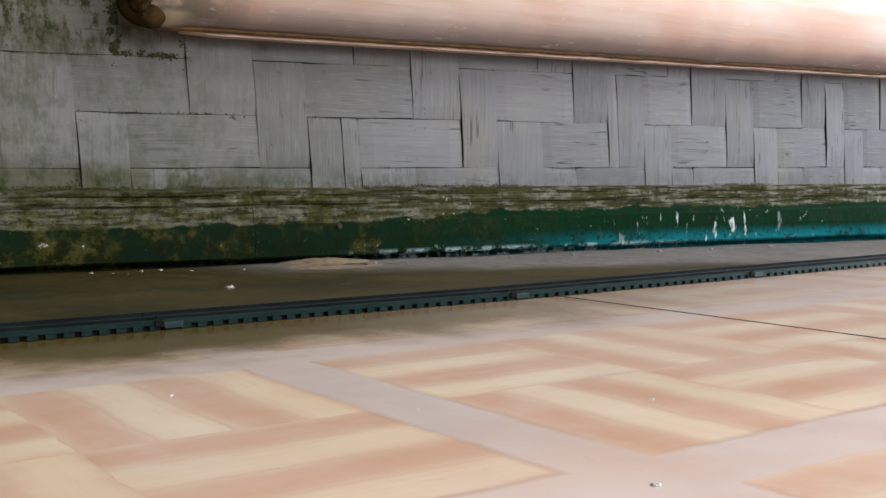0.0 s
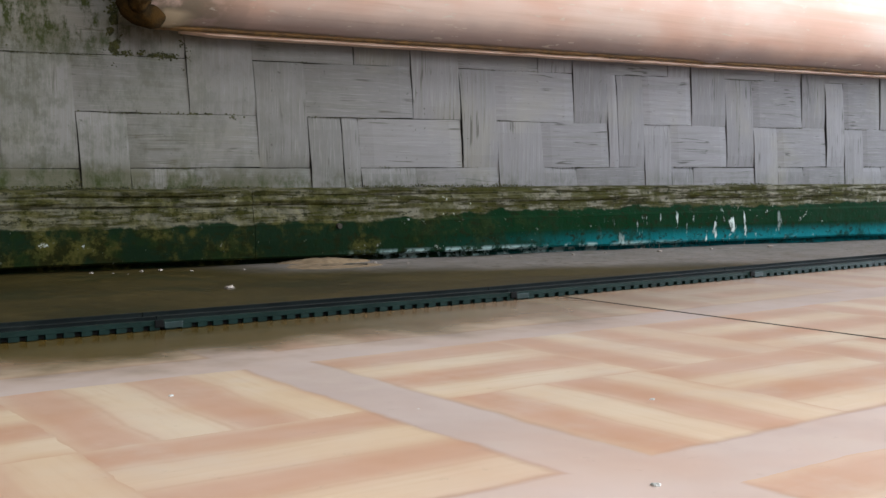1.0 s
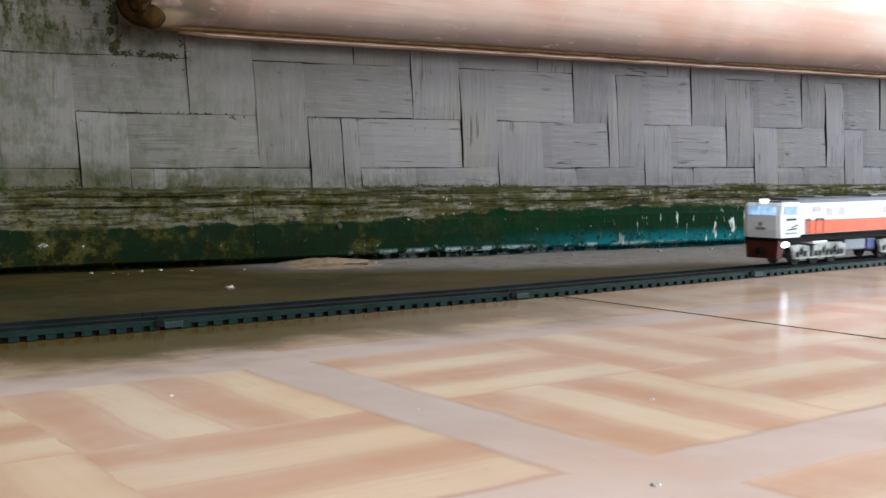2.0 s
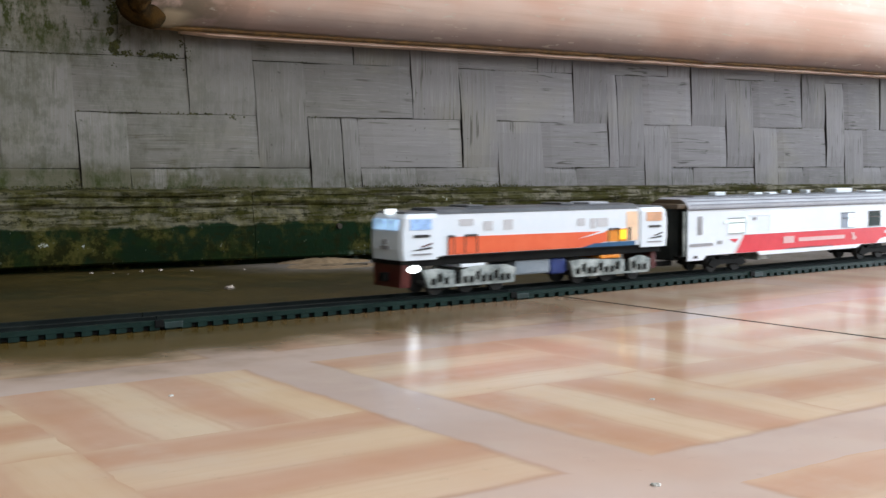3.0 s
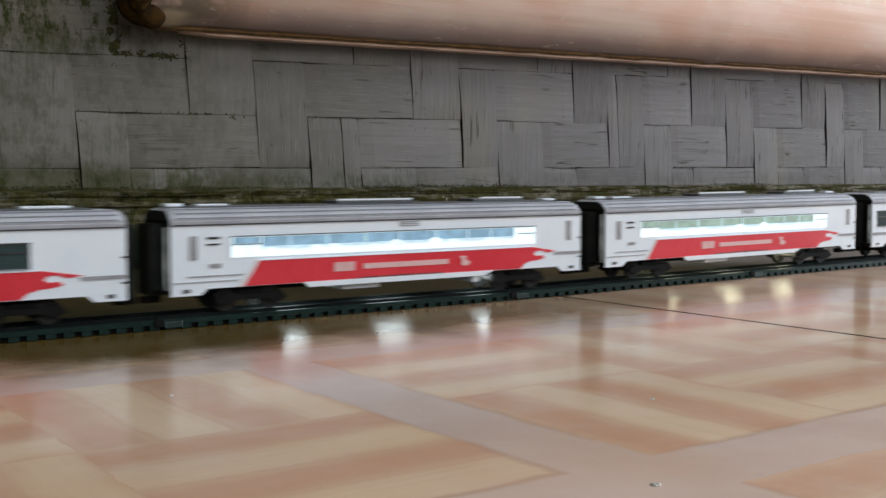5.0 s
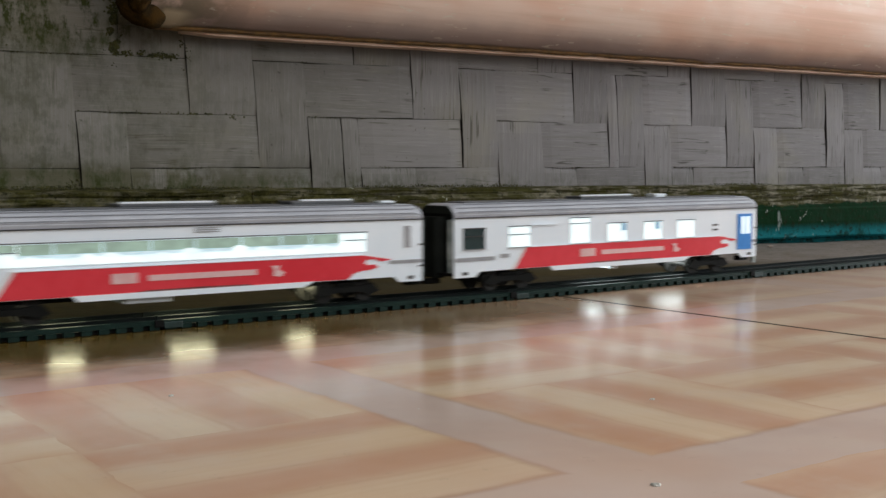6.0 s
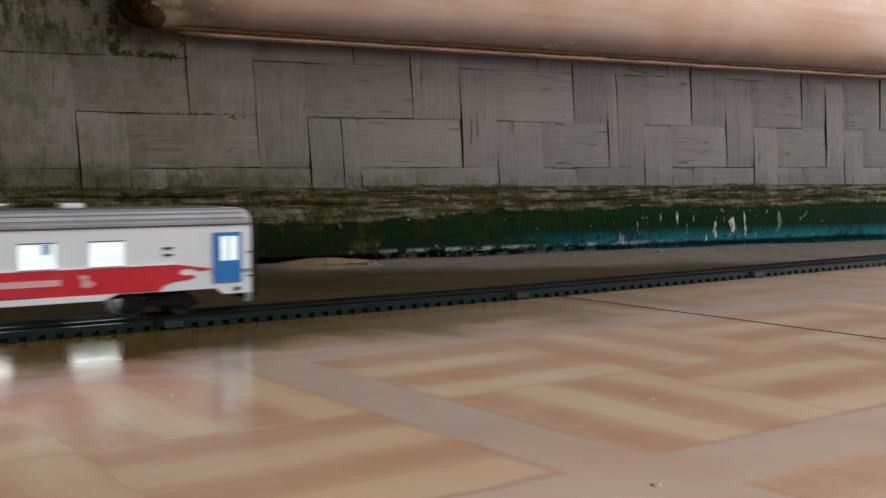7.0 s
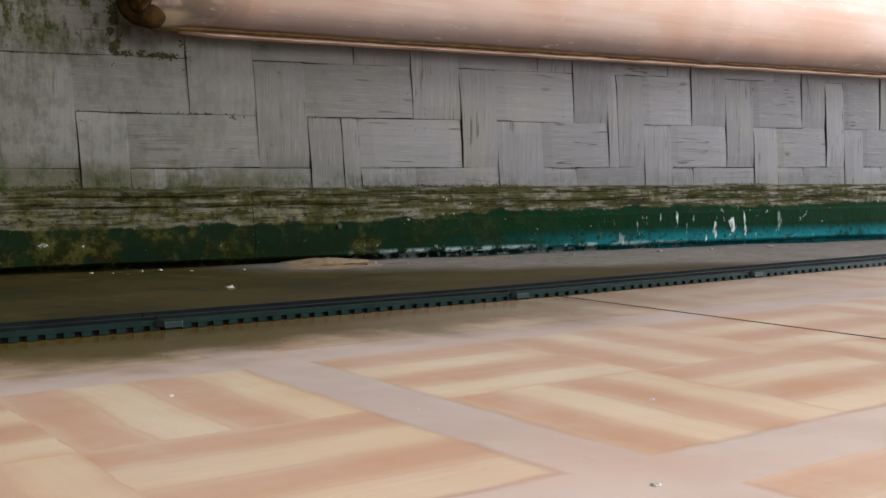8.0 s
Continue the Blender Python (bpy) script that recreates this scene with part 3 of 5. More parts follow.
def rough_edge(x, y, z):
    if y > WALL:
        return y, z
    a = noise.noise((x * 14, z * 60, 1.0)) * 0.0013 + noise.noise((x * 60, z * 160, 4.0)) * 0.0007
    if 0.044 < z < 0.058:
        a = noise.noise((x * 10, z * 150, 1.0)) * 0.0024 + noise.noise((x * 45, z * 260, 4.0)) * 0.0013
    b = noise.noise((x * 11, z * 40, 8.0)) * 0.0010
    fall = max(0.0, 1 - max(z, 0.0) / 0.022)
    return y + a, z + b * (1 if z > 0 else 0) - drop(x) * fall


def plinth(name, x0, x1, label):
    n = int((x1 - x0) / 0.006)
    ob = part(name, extrude_x(B(), PROF, [x0 + (x1 - x0) * i / n for i in range(n + 1)], rough_edge), PLINTH, None, smooth=False)
    return tagged(ob, label, "plinth", kind="structure")


plinth("plinth", RX0, 0.3813, "raw mossy cement plinth with flaked dark green paint")
plinth("plinth", 0.3818, RX1, "cement plinth with moulded top and green to teal paint")

# dirt and crumbs lying on the cement


def heap(name, x, y, z, rx, ry, rz, mat, seed, n=18):
    bm = B()
    rings = 7
    top = bm.verts.new((0, 0, rz))
    prev = None
    for r in range(1, rings + 1):
        q = r / rings
        cur = []
        for i in range(n):
            a = 2 * math.pi * i / n
            w = 1 + 0.40 * noise.noise((math.cos(a) * 1.3 + seed, math.sin(a) * 1.3, q))
            h = rz * (1 - q * q) * (1 + 0.35 * noise.noise((q * 3 + seed, a, 2)))
            cur.append(bm.verts.new((rx * q * w * math.cos(a), ry * q * w * math.sin(a), h if r < rings else -0.0015)))
        for i in range(n):
            j = (i + 1) % n
            if prev:
                bm.faces.new((prev[i], prev[j], cur[j], cur[i]))
            else:
                bm.faces.new((top, cur[i], cur[j]))
        prev = cur
    bm.faces.new(prev)
    ob = part(name, bm, mat, None, smooth=True)
    ob.location = (x, y, z)
    return ob


tagged(heap("dirt_pile", 0.4400, 0.7770, -0.0020, 0.048, 0.016, 0.0040, DIRT, 3, 26), "small orange heap of dirt against the plinth", "dirt", kind="stuff")
tagged(heap("dirt_pile", 0.4200, 0.745, -0.0022, 0.060, 0.030, 0.0024, DIRT, 9, 26), "thin orange spill of dirt on the cement", "dirt", kind="stuff")


def crumb(x, y, z, r, seed, label="dusty crumb of plaster on the cement", mat=None):
    mat = mat or DUSTY
    bm = B()
    bmesh.ops.create_icosphere(bm, subdivisions=2, radius=r)
    for v in bm.verts:
        d = v.co.normalized()
        v.co *= 0.8 + 0.5 * noise.noise(d * 1.7 + Vector((seed * 3.1, 0, 0)))
        v.co.z *= 0.45
    low = min(v.co.z for v in bm.verts)
    ob = part("crumb", bm, mat, None, smooth=False)
    ob.location = (x, y, z - low - 0.0003)
    return tagged(ob, label, "crumb", "crumbs on the floor")


for i, (x, y, r) in enumerate([(0.2832, 0.6120, 0.0038), (0.452, 0.735, 0.0014), (0.475, 0.752, 0.0022), (0.300, 0.765, 0.0024), (0.285, 0.762, 0.0018),
                               (0.250, 0.765, 0.0020), (0.690, 0.752, 0.0020), (0.735, 0.756, 0.0018), (0.80, 0.748, 0.0032), (0.965, 0.745, 0.0036), (0.62, 0.757, 0.0018), (0.355, 0.742, 0.0016),
                               (0.262, 0.756, 0.0014), (0.270, 0.748, 0.0012), (0.318, 0.752, 0.0014), (0.500, 0.742, 0.0014), (0.515, 0.735, 0.0012), (0.88, 0.752, 0.0022), (0.905, 0.748, 0.0018)]):
    crumb(x, y, 0.0004 - drop(x, y), r * 0.95, i)
for i, (x, y, r) in enumerate([(0.2464, 0.2325, 0.0010), (0.1780, 0.1665, 0.0013), (0.1298, 0.3240, 0.0011), (0.1811, 0.2634, 0.0006)]):
    crumb(x, y, 0.0, r, 20 + i, "white crumb on the glossy tile", CRUMB)
# a black disc stands in for a small dark hole in the plinth
nail = tagged(part("nail", disc(B(), 0.4560, 0.0275, 0.0022, 0.7745, 0.7790, 10), BACKING, None), "black disc for a small dark hole in the painted plinth", "nail")
twig = tagged(empty("twig", (0.4361, 0.7343, -0.0008)), "short dark dry twig on the cement", "twig")
part("stem", extrude_x(B(), [(0.0012 * math.cos(a * 1.047), 0.0012 * math.sin(a * 1.047)) for a in range(6)], [-0.020 + 0.004 * i for i in range(11)],
                       lambda x, y, z: (y * (1 - 8 * abs(x)) + 0.002 * math.sin(x * 170), z + 0.0004 * math.sin(x * 300))), BACKING, twig)

# moss grown along the foot of the wall and in its damp corner


def moss(name, spots, label, seed):
    r = random.Random(seed)
    V, F = [], []
    for x, y, z, s in spots:
        n, o = 7, len(V)
        V.append((x, y - s * 0.7, z))
        for q, d in ((0.6, 0.5), (1.0, 0.0)):
            for i in range(n):
                a = 2 * math.pi * i / n
                w = s * q * r.uniform(0.6, 1.3)
                V.append((x + w * 1.3 * math.cos(a), y - s * d * r.uniform(0.6, 1.2), z + w * math.sin(a)))
        for i in range(n):
            j = (i + 1) % n
            F.append((o, o + 1 + j, o + 1 + i))
            F.append((o + 1 + i, o + 1 + j, o + 1 + n + j, o + 1 + n + i))
        F.append(tuple(o + 1 + n + i for i in range(n)))
    me = bpy.data.meshes.new(name)
    me.from_pydata(V, [], F)
    me.materials.append(MOSS)
    return tagged(new(name, me), label, "moss", kind="stuff")


rnd = random.Random(21)
spots = []
for i in range(9000):
    x = rnd.uniform(0.06, 1.45)
    thick = 0.15 + 1.3 * noise.noise((x * 9, 0.3, 0.7)) + 0.5 * noise.noise((x * 31, 1.3, 0.7)) + max(0.0, 0.45 - x) * 2.2
    if rnd.random() < thick:
        up = abs(rnd.gauss(0, 0.0022)) * (0.5 + thick)
        spots.append((x, WALL - 0.0035 - max(0.0, 0.003 - up) * 0.8, 0.0585 + up, rnd.uniform(0.0002, 0.0007)))
moss("moss", spots, "dark olive moss along the foot of the woven wall", 5)
spots = []
for cx, cz, sx, sz, n in ((0.2800, 0.172, 0.0024, 0.010, 300), (0.3336, 0.162, 0.002, 0.005, 40), (0.219, 0.177, 0.006, 0.0015, 40), (0.240, 0.182, 0.02, 0.005, 50),
                          (0.310, 0.1575, 0.018, 0.0012, 60), (0.235, 0.158, 0.018, 0.0015, 40), (0.3727, 0.1132, 0.002, 0.0010, 14), (0.33, 0.1150, 0.03, 0.0006, 16)):
    for i in range(n * 4):
        dx, dz = rnd.gauss(0, sx), rnd.gauss(0, sz)
        if noise.noise(((cx + dx) * 140, 3.0, (cz + dz) * 140)) > -0.12:
            spots.append((cx + dx, WALL - 0.0040, cz + dz, rnd.uniform(0.0003, 0.0010)))
moss("moss", spots, "tufts of green moss in the gaps of the woven wall", 6)
spots = []
for i in range(5200):
    x, n = rnd.uniform(0.10, 1.35), rnd.choice((1, 2, 3))
    k = sum(1 for e in EDGES if e < x) - 1 + FIRST
    if (k + n) % 4 in (0, 1) and noise.noise((x * 26, n * 7.0, 0.4)) + noise.noise((x * 90, n * 7.0, 2.4)) * 0.5 > 0.08:
        spots.append((x, WALL - 0.0042, row_z(n, x) + rnd.gauss(0, 0.0004), rnd.uniform(0.00015, 0.0005)))
moss("moss", spots, "dark dirt and moss caught in the seams of the weave", 8)

# the split bamboo culm fixed along the wall above the track
culm = tagged(empty("bamboo_rail", (0.2760, 0.752, 0.1735)), "split brown bamboo culm fixed along the woven wall, end cut ragged", "bamboo pole")
CR, CT, CL = 0.060, 0.0085, 1.75
SLOPE = 0.0165


def shell(r_out, r_in, a0, a1, n=20):
    pts = [(0.80 * r_out * math.cos(a0 + (a1 - a0) * i / n), CR + r_out * math.sin(a0 + (a1 - a0) * i / n)) for i in range(n + 1)]
    pts += [(0.80 * r_in * math.cos(a1 + (a0 - a1) * i / n), CR + r_in * math.sin(a1 + (a0 - a1) * i / n)) for i in range(n + 1)]
    return [(y + 0.034, z) for y, z in pts]


def sway(x, y, z):
    k = 1 + 0.035 * math.exp(-((x - 0.030) / 0.010) ** 2) + 0.03 * math.exp(-((x - 0.62) / 0.012) ** 2)
    return (y - 0.034) * k + 0.034 + 0.0012 * noise.noise((x * 5, 1, 1)), (z - CR) * k + CR + SLOPE * x + 0.0012 * noise.noise((x * 7, 3, 1))


xs = [0.0, 0.006] + [0.012 + i * 0.012 for i in range(int(CL / 0.012))]
A0, A1 = radians(75), radians(257)
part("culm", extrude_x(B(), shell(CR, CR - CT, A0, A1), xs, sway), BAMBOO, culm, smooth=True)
lipy, lipz = 0.034 + 0.80 * CR * math.cos(A1), CR + CR * math.sin(A1)
part("cut_edge", extrude_x(B(), [(lipy + 0.0010, lipz + 0.0010), (lipy + 0.0012, lipz - 0.0036), (lipy + 0.0080, lipz - 0.0046), (lipy + 0.0085, lipz + 0.0020)], [x for x in xs if x > 0.045],
                           lambda x, y, z: (y, z + min(0.0, (x - 0.075) * 0.06) * -1.0 + SLOPE * x + 0.0008 * noise.noise((x * 25, 2, 2)))), CUT, culm, "pale cut edge of the split bamboo")
part("mud_line", extrude_x(B(), [(lipy - 0.0030, lipz + 0.0030), (lipy - 0.0032, lipz - 0.0006), (lipy - 0.0010, lipz - 0.0020), (lipy + 0.0014, lipz + 0.0020)], [x for x in xs if x > 0.022],
                           lambda x, y, z: (y + 0.0006 * noise.noise((x * 45, 5, 2)), z + SLOPE * x + 0.0012 * noise.noise((x * 40, 9, 2)))), MUD, culm, "brown mud along the lower edge")
bm = B()
bmesh.ops.create_icosphere(bm, subdivisions=3, radius=1.0)
for v in bm.verts:
    v.co *= 1 + 0.16 * noise.noise(v.co * 2.0)
    v.co = Vector((v.co.x * 0.0165 + 0.0125 - v.co.z * 0.006, v.co.y * 0.009 + lipy - 0.013, v.co.z * 0.0125 + lipz + 0.0095))
part("mud_plug", bm, DARKMUD, culm, "dark brown mud at the cut end", smooth=True)
# mud daubed up along the ragged end
bm = B()
for i in range(26):
    f = i / 25
    r = 0.0085 - 0.0025 * f
    ball = bmesh.ops.create_icosphere(bm, subdivisions=2, radius=1.0)["verts"]
    for v in ball:
        v.co *= 1 + 0.35 * noise.noise(v.co * 1.9 + Vector((i * 0.4, 0, 0)))
        v.co = Vector((v.co.x * r + 0.0080 - 0.010 * f, v.co.y * r * 0.6 + 0.036 - 0.048 * math.sqrt(1 - ((lipz + 0.0150 + 0.036 * f - CR) / CR) ** 2), v.co.z * r + lipz + 0.0150 + 0.036 * f))
part("mud_daub", bm, DARKMUD, culm, "dark brown mud up the ragged end", smooth=True)

# ---- the toy railway ----
SEC, TRACK_Y, RAILTOP = 0.2015, 0.4815, 0.0052
TB = 0.0165      # half width of the track bed


def track_section():
    e = empty("track_section")
    tagged(e, "dark grey-green plastic toy track section with moulded sleepers", "toy track", "track sections")
    bm = B()
    n = 27
    # the near and far shoulders, notched between the sleeper ends
    for s in (-1, 1):
        ys = sorted((s * TB, s * (TB - 0.0022)))
        box(bm, 0.0003, SEC - 0.0003, *ys, 0.0022, 0.0043)
        for i in range(n):
            x = (i + 0.5) * SEC / n
            box(bm, x - 0.0022, x + 0.0022, *ys, 0.0, 0.0021)
    part("shoulder", bm, TRACK, e)
    part("bed", box(B(), 0.0003, SEC - 0.0003, -TB + 0.0024, TB - 0.0024, 0.0, 0.0016), UNDER, e)
    sleeper = B()
    box(sleeper, -0.0016, 0.0016, -TB + 0.0025, TB - 0.0025, 0.0017, 0.0028)
    first = part("sleeper", sleeper, TRACK, e)
    first.location.x = 0.5 * SEC / n
    for i in range(1, n):
        o = new("sleeper", first.data)
        o.parent = e
        o.location.x = (i + 0.5) * SEC / n
    for s in (-1, 1):
        bm = B()
        y = s * 0.0084
        prof = [(y - 0.0014, 0.0029), (y + 0.0014, 0.0029), (y + 0.0005, 0.0034), (y + 0.0007, 0.0044), (y + 0.0009, RAILTOP), (y - 0.0009, RAILTOP), (y - 0.0007, 0.0044), (y - 0.0005, 0.0034)]
        part("rail", extrude_x(bm, prof, [0.0002, SEC - 0.0002]), RAIL, e, "blackened rail")
    part("joiner", box(B(), 0.0005, 0.0090, -TB - 0.0006, -TB - 0.0001, 0.0006, 0.0034, 0.0002), TRACK_PALE, e, "worn grey joining tongue")
    part("latch", box(B(), -0.0040, 0.0002, -TB - 0.0009, -TB - 0.0001, 0.0012, 0.0046, 0.0003), UNDER, e, "black joining latch")
    return e


def section_pose(k):
    x = 0.1834 - 0.0003 + k * SEC
    z0, z1 = lift(x), lift(x + SEC)
    return pose(x, TRACK_Y, z0 + 0.0003, 0, -math.degrees(math.atan2(z1 - z0, SEC)), 0)


sec0 = track_section()
sec0.matrix_basis = section_pose(-9)
for k in range(-8, 11):
    copy_thing(sec0, section_pose(k))

# ---- the train; x runs from the leading end to the trailing end, z from the rail top ----
W, L = 0.0155, 0.2455          # half width and length of a carriage
Z0 = RAILTOP


def zz(pts):
    return [(x, z - Z0) for x, z in pts]


def plate(name, mat, parent, x0, x1, z0, z1, proud=0.0004, half=W, label="", sides=(-1, 1)):
    """A rectangle set on the side of a vehicle, on both sides."""
    for s in sides:
        y = sorted((s * (half - 0.0006), s * (half + proud)))
        part(name, box(B(), x0, x1, *y, z0 - Z0, z1 - Z0), mat, parent, label)


def outline(name, mat, parent, pts, proud=0.0003, half=W, label="", sides=(-1, 1)):
    for s in sides:
        y = sorted((s * (half - 0.0006), s * (half + proud)))
        part(name, slab(B(), zz(pts), *y), mat, parent, label)


def bogie(parent, xc, half_len, dark=True):
    bm = B()
    for s in (-1, 1):
        y = sorted((s * 0.0118, s * 0.0136))
        slab(bm, [(xc - half_len, 0.0052), (xc - half_len * 0.8, 0.0092), (xc - half_len * 0.3, 0.0078), (xc + half_len * 0.3, 0.0078), (xc + half_len * 0.8, 0.0092),
                  (xc + half_len, 0.0052), (xc + half_len * 0.75, 0.0034), (xc + half_len * 0.35, 0.0052), (xc - half_len * 0.35, 0.0052), (xc - half_len * 0.75, 0.0034)], *y)
    box(bm, xc - 0.006, xc + 0.006, -0.0118, 0.0118, 0.0050, 0.0098)
    b = part("bogie", bm, UNDER, parent, "black two-axle bogie")
    for dx in (-half_len * 0.62, half_len * 0.62):
        bm = B()
        for s in (-1, 1):
            y = sorted((s * 0.0072, s * 0.0098))
            disc(bm, xc + dx, 0.0056, 0.0056, *y)
        disc(bm, xc + dx, 0.0056, 0.0012, -0.0118, 0.0118, 8)
        part("wheelset", bm, WHEEL, b, "steel wheels on one axle")
    return b


def carriage(name, label, red_x):
    e = tagged(empty(name), label, "toy carriage", "carriages of the toy train")
    # body: straight sides up to the eaves
    prof = [(-W, 0.0168 - Z0), (-W, 0.0460 - Z0), (W, 0.0460 - Z0), (W, 0.0168 - Z0)]
    part("body", extrude_x(B(), prof, [0, L]), WHITE, e, "white body side")
    prof = [(-W, 0.0460 - Z0), (-W - 0.0003, 0.0474 - Z0), (-W + 0.0010, 0.0496 - Z0), (-W + 0.0032, 0.0518 - Z0), (-W + 0.0062, 0.0532 - Z0),
            (W - 0.0062, 0.0532 - Z0), (W - 0.0032, 0.0518 - Z0), (W - 0.0010, 0.0496 - Z0), (W + 0.0003, 0.0474 - Z0), (W, 0.0460 - Z0)]

    def hip(x, y, z):
        k = max(0.0, 1 - min(x, L - x) / 0.003)
        return y, z - k * 0.0012 * max(0.0, (z - 0.0460 + Z0) / 0.0075)
    part("roof", extrude_x(B(), prof, [0, 0.0015, 0.003, L - 0.003, L - 0.0015, L], hip), ROOFGREY, e, "grey roof with rounded shoulders")
    plate("eaves_line", BLACKPRINT, e, 0.0006, L - 0.0006, 0.0454, 0.0460, 0.0006)
    low = [(y * 0.985, (z - 0.0460 + Z0) * 0.86 + 0.0460 - Z0) for y, z in prof]
    for x0, x1 in ((-0.0005, 0.0004), (L - 0.0004, L + 0.0005)):
        part("roof_end", extrude_x(B(), low, [x0, x1]), CARD if name == "baggage_carriage" and x0 < 0 else BELLOWS, e, "dark roof end")
    for y, z in ((-W + 0.0005, 0.0488), (-W + 0.0021, 0.0509), (-W + 0.0047, 0.0527), (W - 0.0005, 0.0488), (W - 0.0021, 0.0509)):
        part("roof_rib", box(B(), 0.003, L - 0.003, y - 0.0003, y + 0.0003, z - 0.0002 - Z0, z + 0.00025 - Z0), ROOFRIB, e)
    plate("gutter_line", GREYPRINT, e, 0.0006, L - 0.0006, 0.0480, 0.0483, 0.0002)
    part("roof_deck", box(B(), 0.012, L - 0.012, -W + 0.0066, W - 0.0066, 0.0530 - Z0, 0.0540 - Z0, 0.0003), ROOFDARK, e, "dark roof deck")
    for x0, x1, sl in ((0.0, 0.0175, 0.0035), (L, L - 0.0175, -0.0035)):
        outline("end_skirt", WHITE, e, [(x0, 0.0168), (x0, 0.0140), (x1 - sl, 0.0140), (x1, 0.0168)], 0.0, label="white end skirt")
        xa, xb = sorted((x0 + sl * 1.6, x0 + sl * 2.5))
        plate("lamp_hole", BLACKPRINT, e, xa, xb, 0.0154, 0.0170)
    outline("valance", WHITE, e, [(0.0660, 0.0172), (0.0690, 0.0146), (0.1760, 0.0146), (0.1825, 0.0172)], 0.0007, label="white valance under the middle")
    # livery
    r = red_x
    outline("livery_band", RED, e, [(r - 0.0082, 0.0170), (r, 0.0286), (0.2090, 0.0286), (0.2155, 0.0276), (0.2270, 0.0258), (0.2200, 0.0250), (0.2160, 0.0264), (0.2118, 0.0262),
                                    (0.2105, 0.0245), (0.2130, 0.0234), (0.2165, 0.0238), (0.2185, 0.0222), (0.2140, 0.0212), (0.2085, 0.0208), (0.2040, 0.0196), (0.2010, 0.0171)], label="red band with a torn swirl")
    outline("swash", SWASH, e, [(r - 0.0115, 0.0170), (r - 0.0085, 0.0170), (r - 0.0004, 0.0286), (r - 0.0022, 0.0290), (r - 0.0058, 0.0232)], 0.0003, label="pale slanted stripe")
    # dull dark strip along the foot of the red band
    outline("band_foot", DULLRED, e, [(0.0900, 0.0170), (0.1000, 0.0179), (0.1250, 0.0181), (0.1480, 0.0178), (0.1500, 0.0170)], 0.0005, label="dark strip along the foot of the red band")
    outline("band_edge", WHITE, e, [(r - 0.0010, 0.0285), (r - 0.0004, 0.0289), (0.2090, 0.0289), (0.2090, 0.0285)], 0.0006)
    plate("emblem_plate", PINK, e, r + 0.0395, r + 0.0510, 0.0213, 0.0258, 0.0006, label="pale plate on the red band")
    plate("lettering_bar", PINK, e, r + 0.0560, r + 0.1080, 0.0219, 0.0245, 0.0006, label="pale bar where small lettering runs")
    outline("crest", PINK, e, [(r + 0.1155, 0.0258), (r + 0.1200, 0.0256), (r + 0.1190, 0.0240), (r + 0.1225, 0.0222), (r + 0.1205, 0.0204), (r + 0.1165, 0.0210), (r + 0.1172, 0.0236)], 0.0006, label="pale crest")
    plate("grey_stripe", GREYPRINT, e, 0.2255, L - 0.0005, 0.0236, 0.0252)
    plate("hinge", BLACKPRINT, e, L - 0.0022, L + 0.0004, 0.0325, 0.0332, sides=(-1,))
    plate("hinge", BLACKPRINT, e, L - 0.0022, L + 0.0004, 0.0215, 0.0222, sides=(-1,))
    # ends: dark gangways
    for x0, x1 in ((-0.0068, 0.0), (L, L + 0.0068)):
        bm = B()
        box(bm, x0, x1, -0.0075, 0.0075, 0.0150 - Z0, 0.0455 - Z0)
        for i in range(4):
            xr = x0 + (i + 0.3) * (x1 - x0) / 4
            box(bm, xr, xr + 0.0007, -0.0084, 0.0084, 0.0142 - Z0, 0.0464 - Z0)
        part("gangway", bm, BELLOWS, e, "black ribbed gangway bellows")
        xa, xb = (x0 - 0.0012, -0.0003) if x0 < 0 else (L + 0.0003, x1 + 0.0012)
        part("coupler", box(B(), xa - 0.001, xb + 0.001, -0.0020, 0.0020, 0.0105 - Z0, 0.0135 - Z0, 0.0004), UNDER, e, "black coupler")
    for s in (-1, 1):
        part("gangway_post", box(B(), -0.0026, -0.0014, s * 0.0142 - 0.0006, s * 0.0142 + 0.0006, 0.0170 - Z0, 0.0450 - Z0), BOGIEGREY, e, "thin grey upright beside the gangway")
    part("gangway_step", box(B(), -0.0052, 0.0, -0.0128, 0.0128, 0.0160 - Z0, 0.0171 - Z0), UNDER, e)
    for x0, x1 in ((-0.0006, 0.0), (L, L + 0.0006)):
        part("end_panel", box(B(), x0, x1, -W + 0.0006, W - 0.0006, 0.0150 - Z0, 0.0480 - Z0), UNDER, e, "dark end panel")
    part("underframe", box(B(), 0.018, L - 0.018, -W + 0.0030, W - 0.0030, 0.0161 - Z0, 0.0174 - Z0), UNDER, e)
    bogie(e, 0.0400, 0.0185), bogie(e, 0.2020, 0.0185)
    return e


def roof_box(e, x0, x1, z1, mat=WHITE, half=0.0055, z0=0.0538):
    part("roof_unit", box(B(), x0, x1, -half, half, z0 - Z0, z1 - Z0, 0.0005), mat, e, "white roof unit" if mat is WHITE else "dark roof unit")


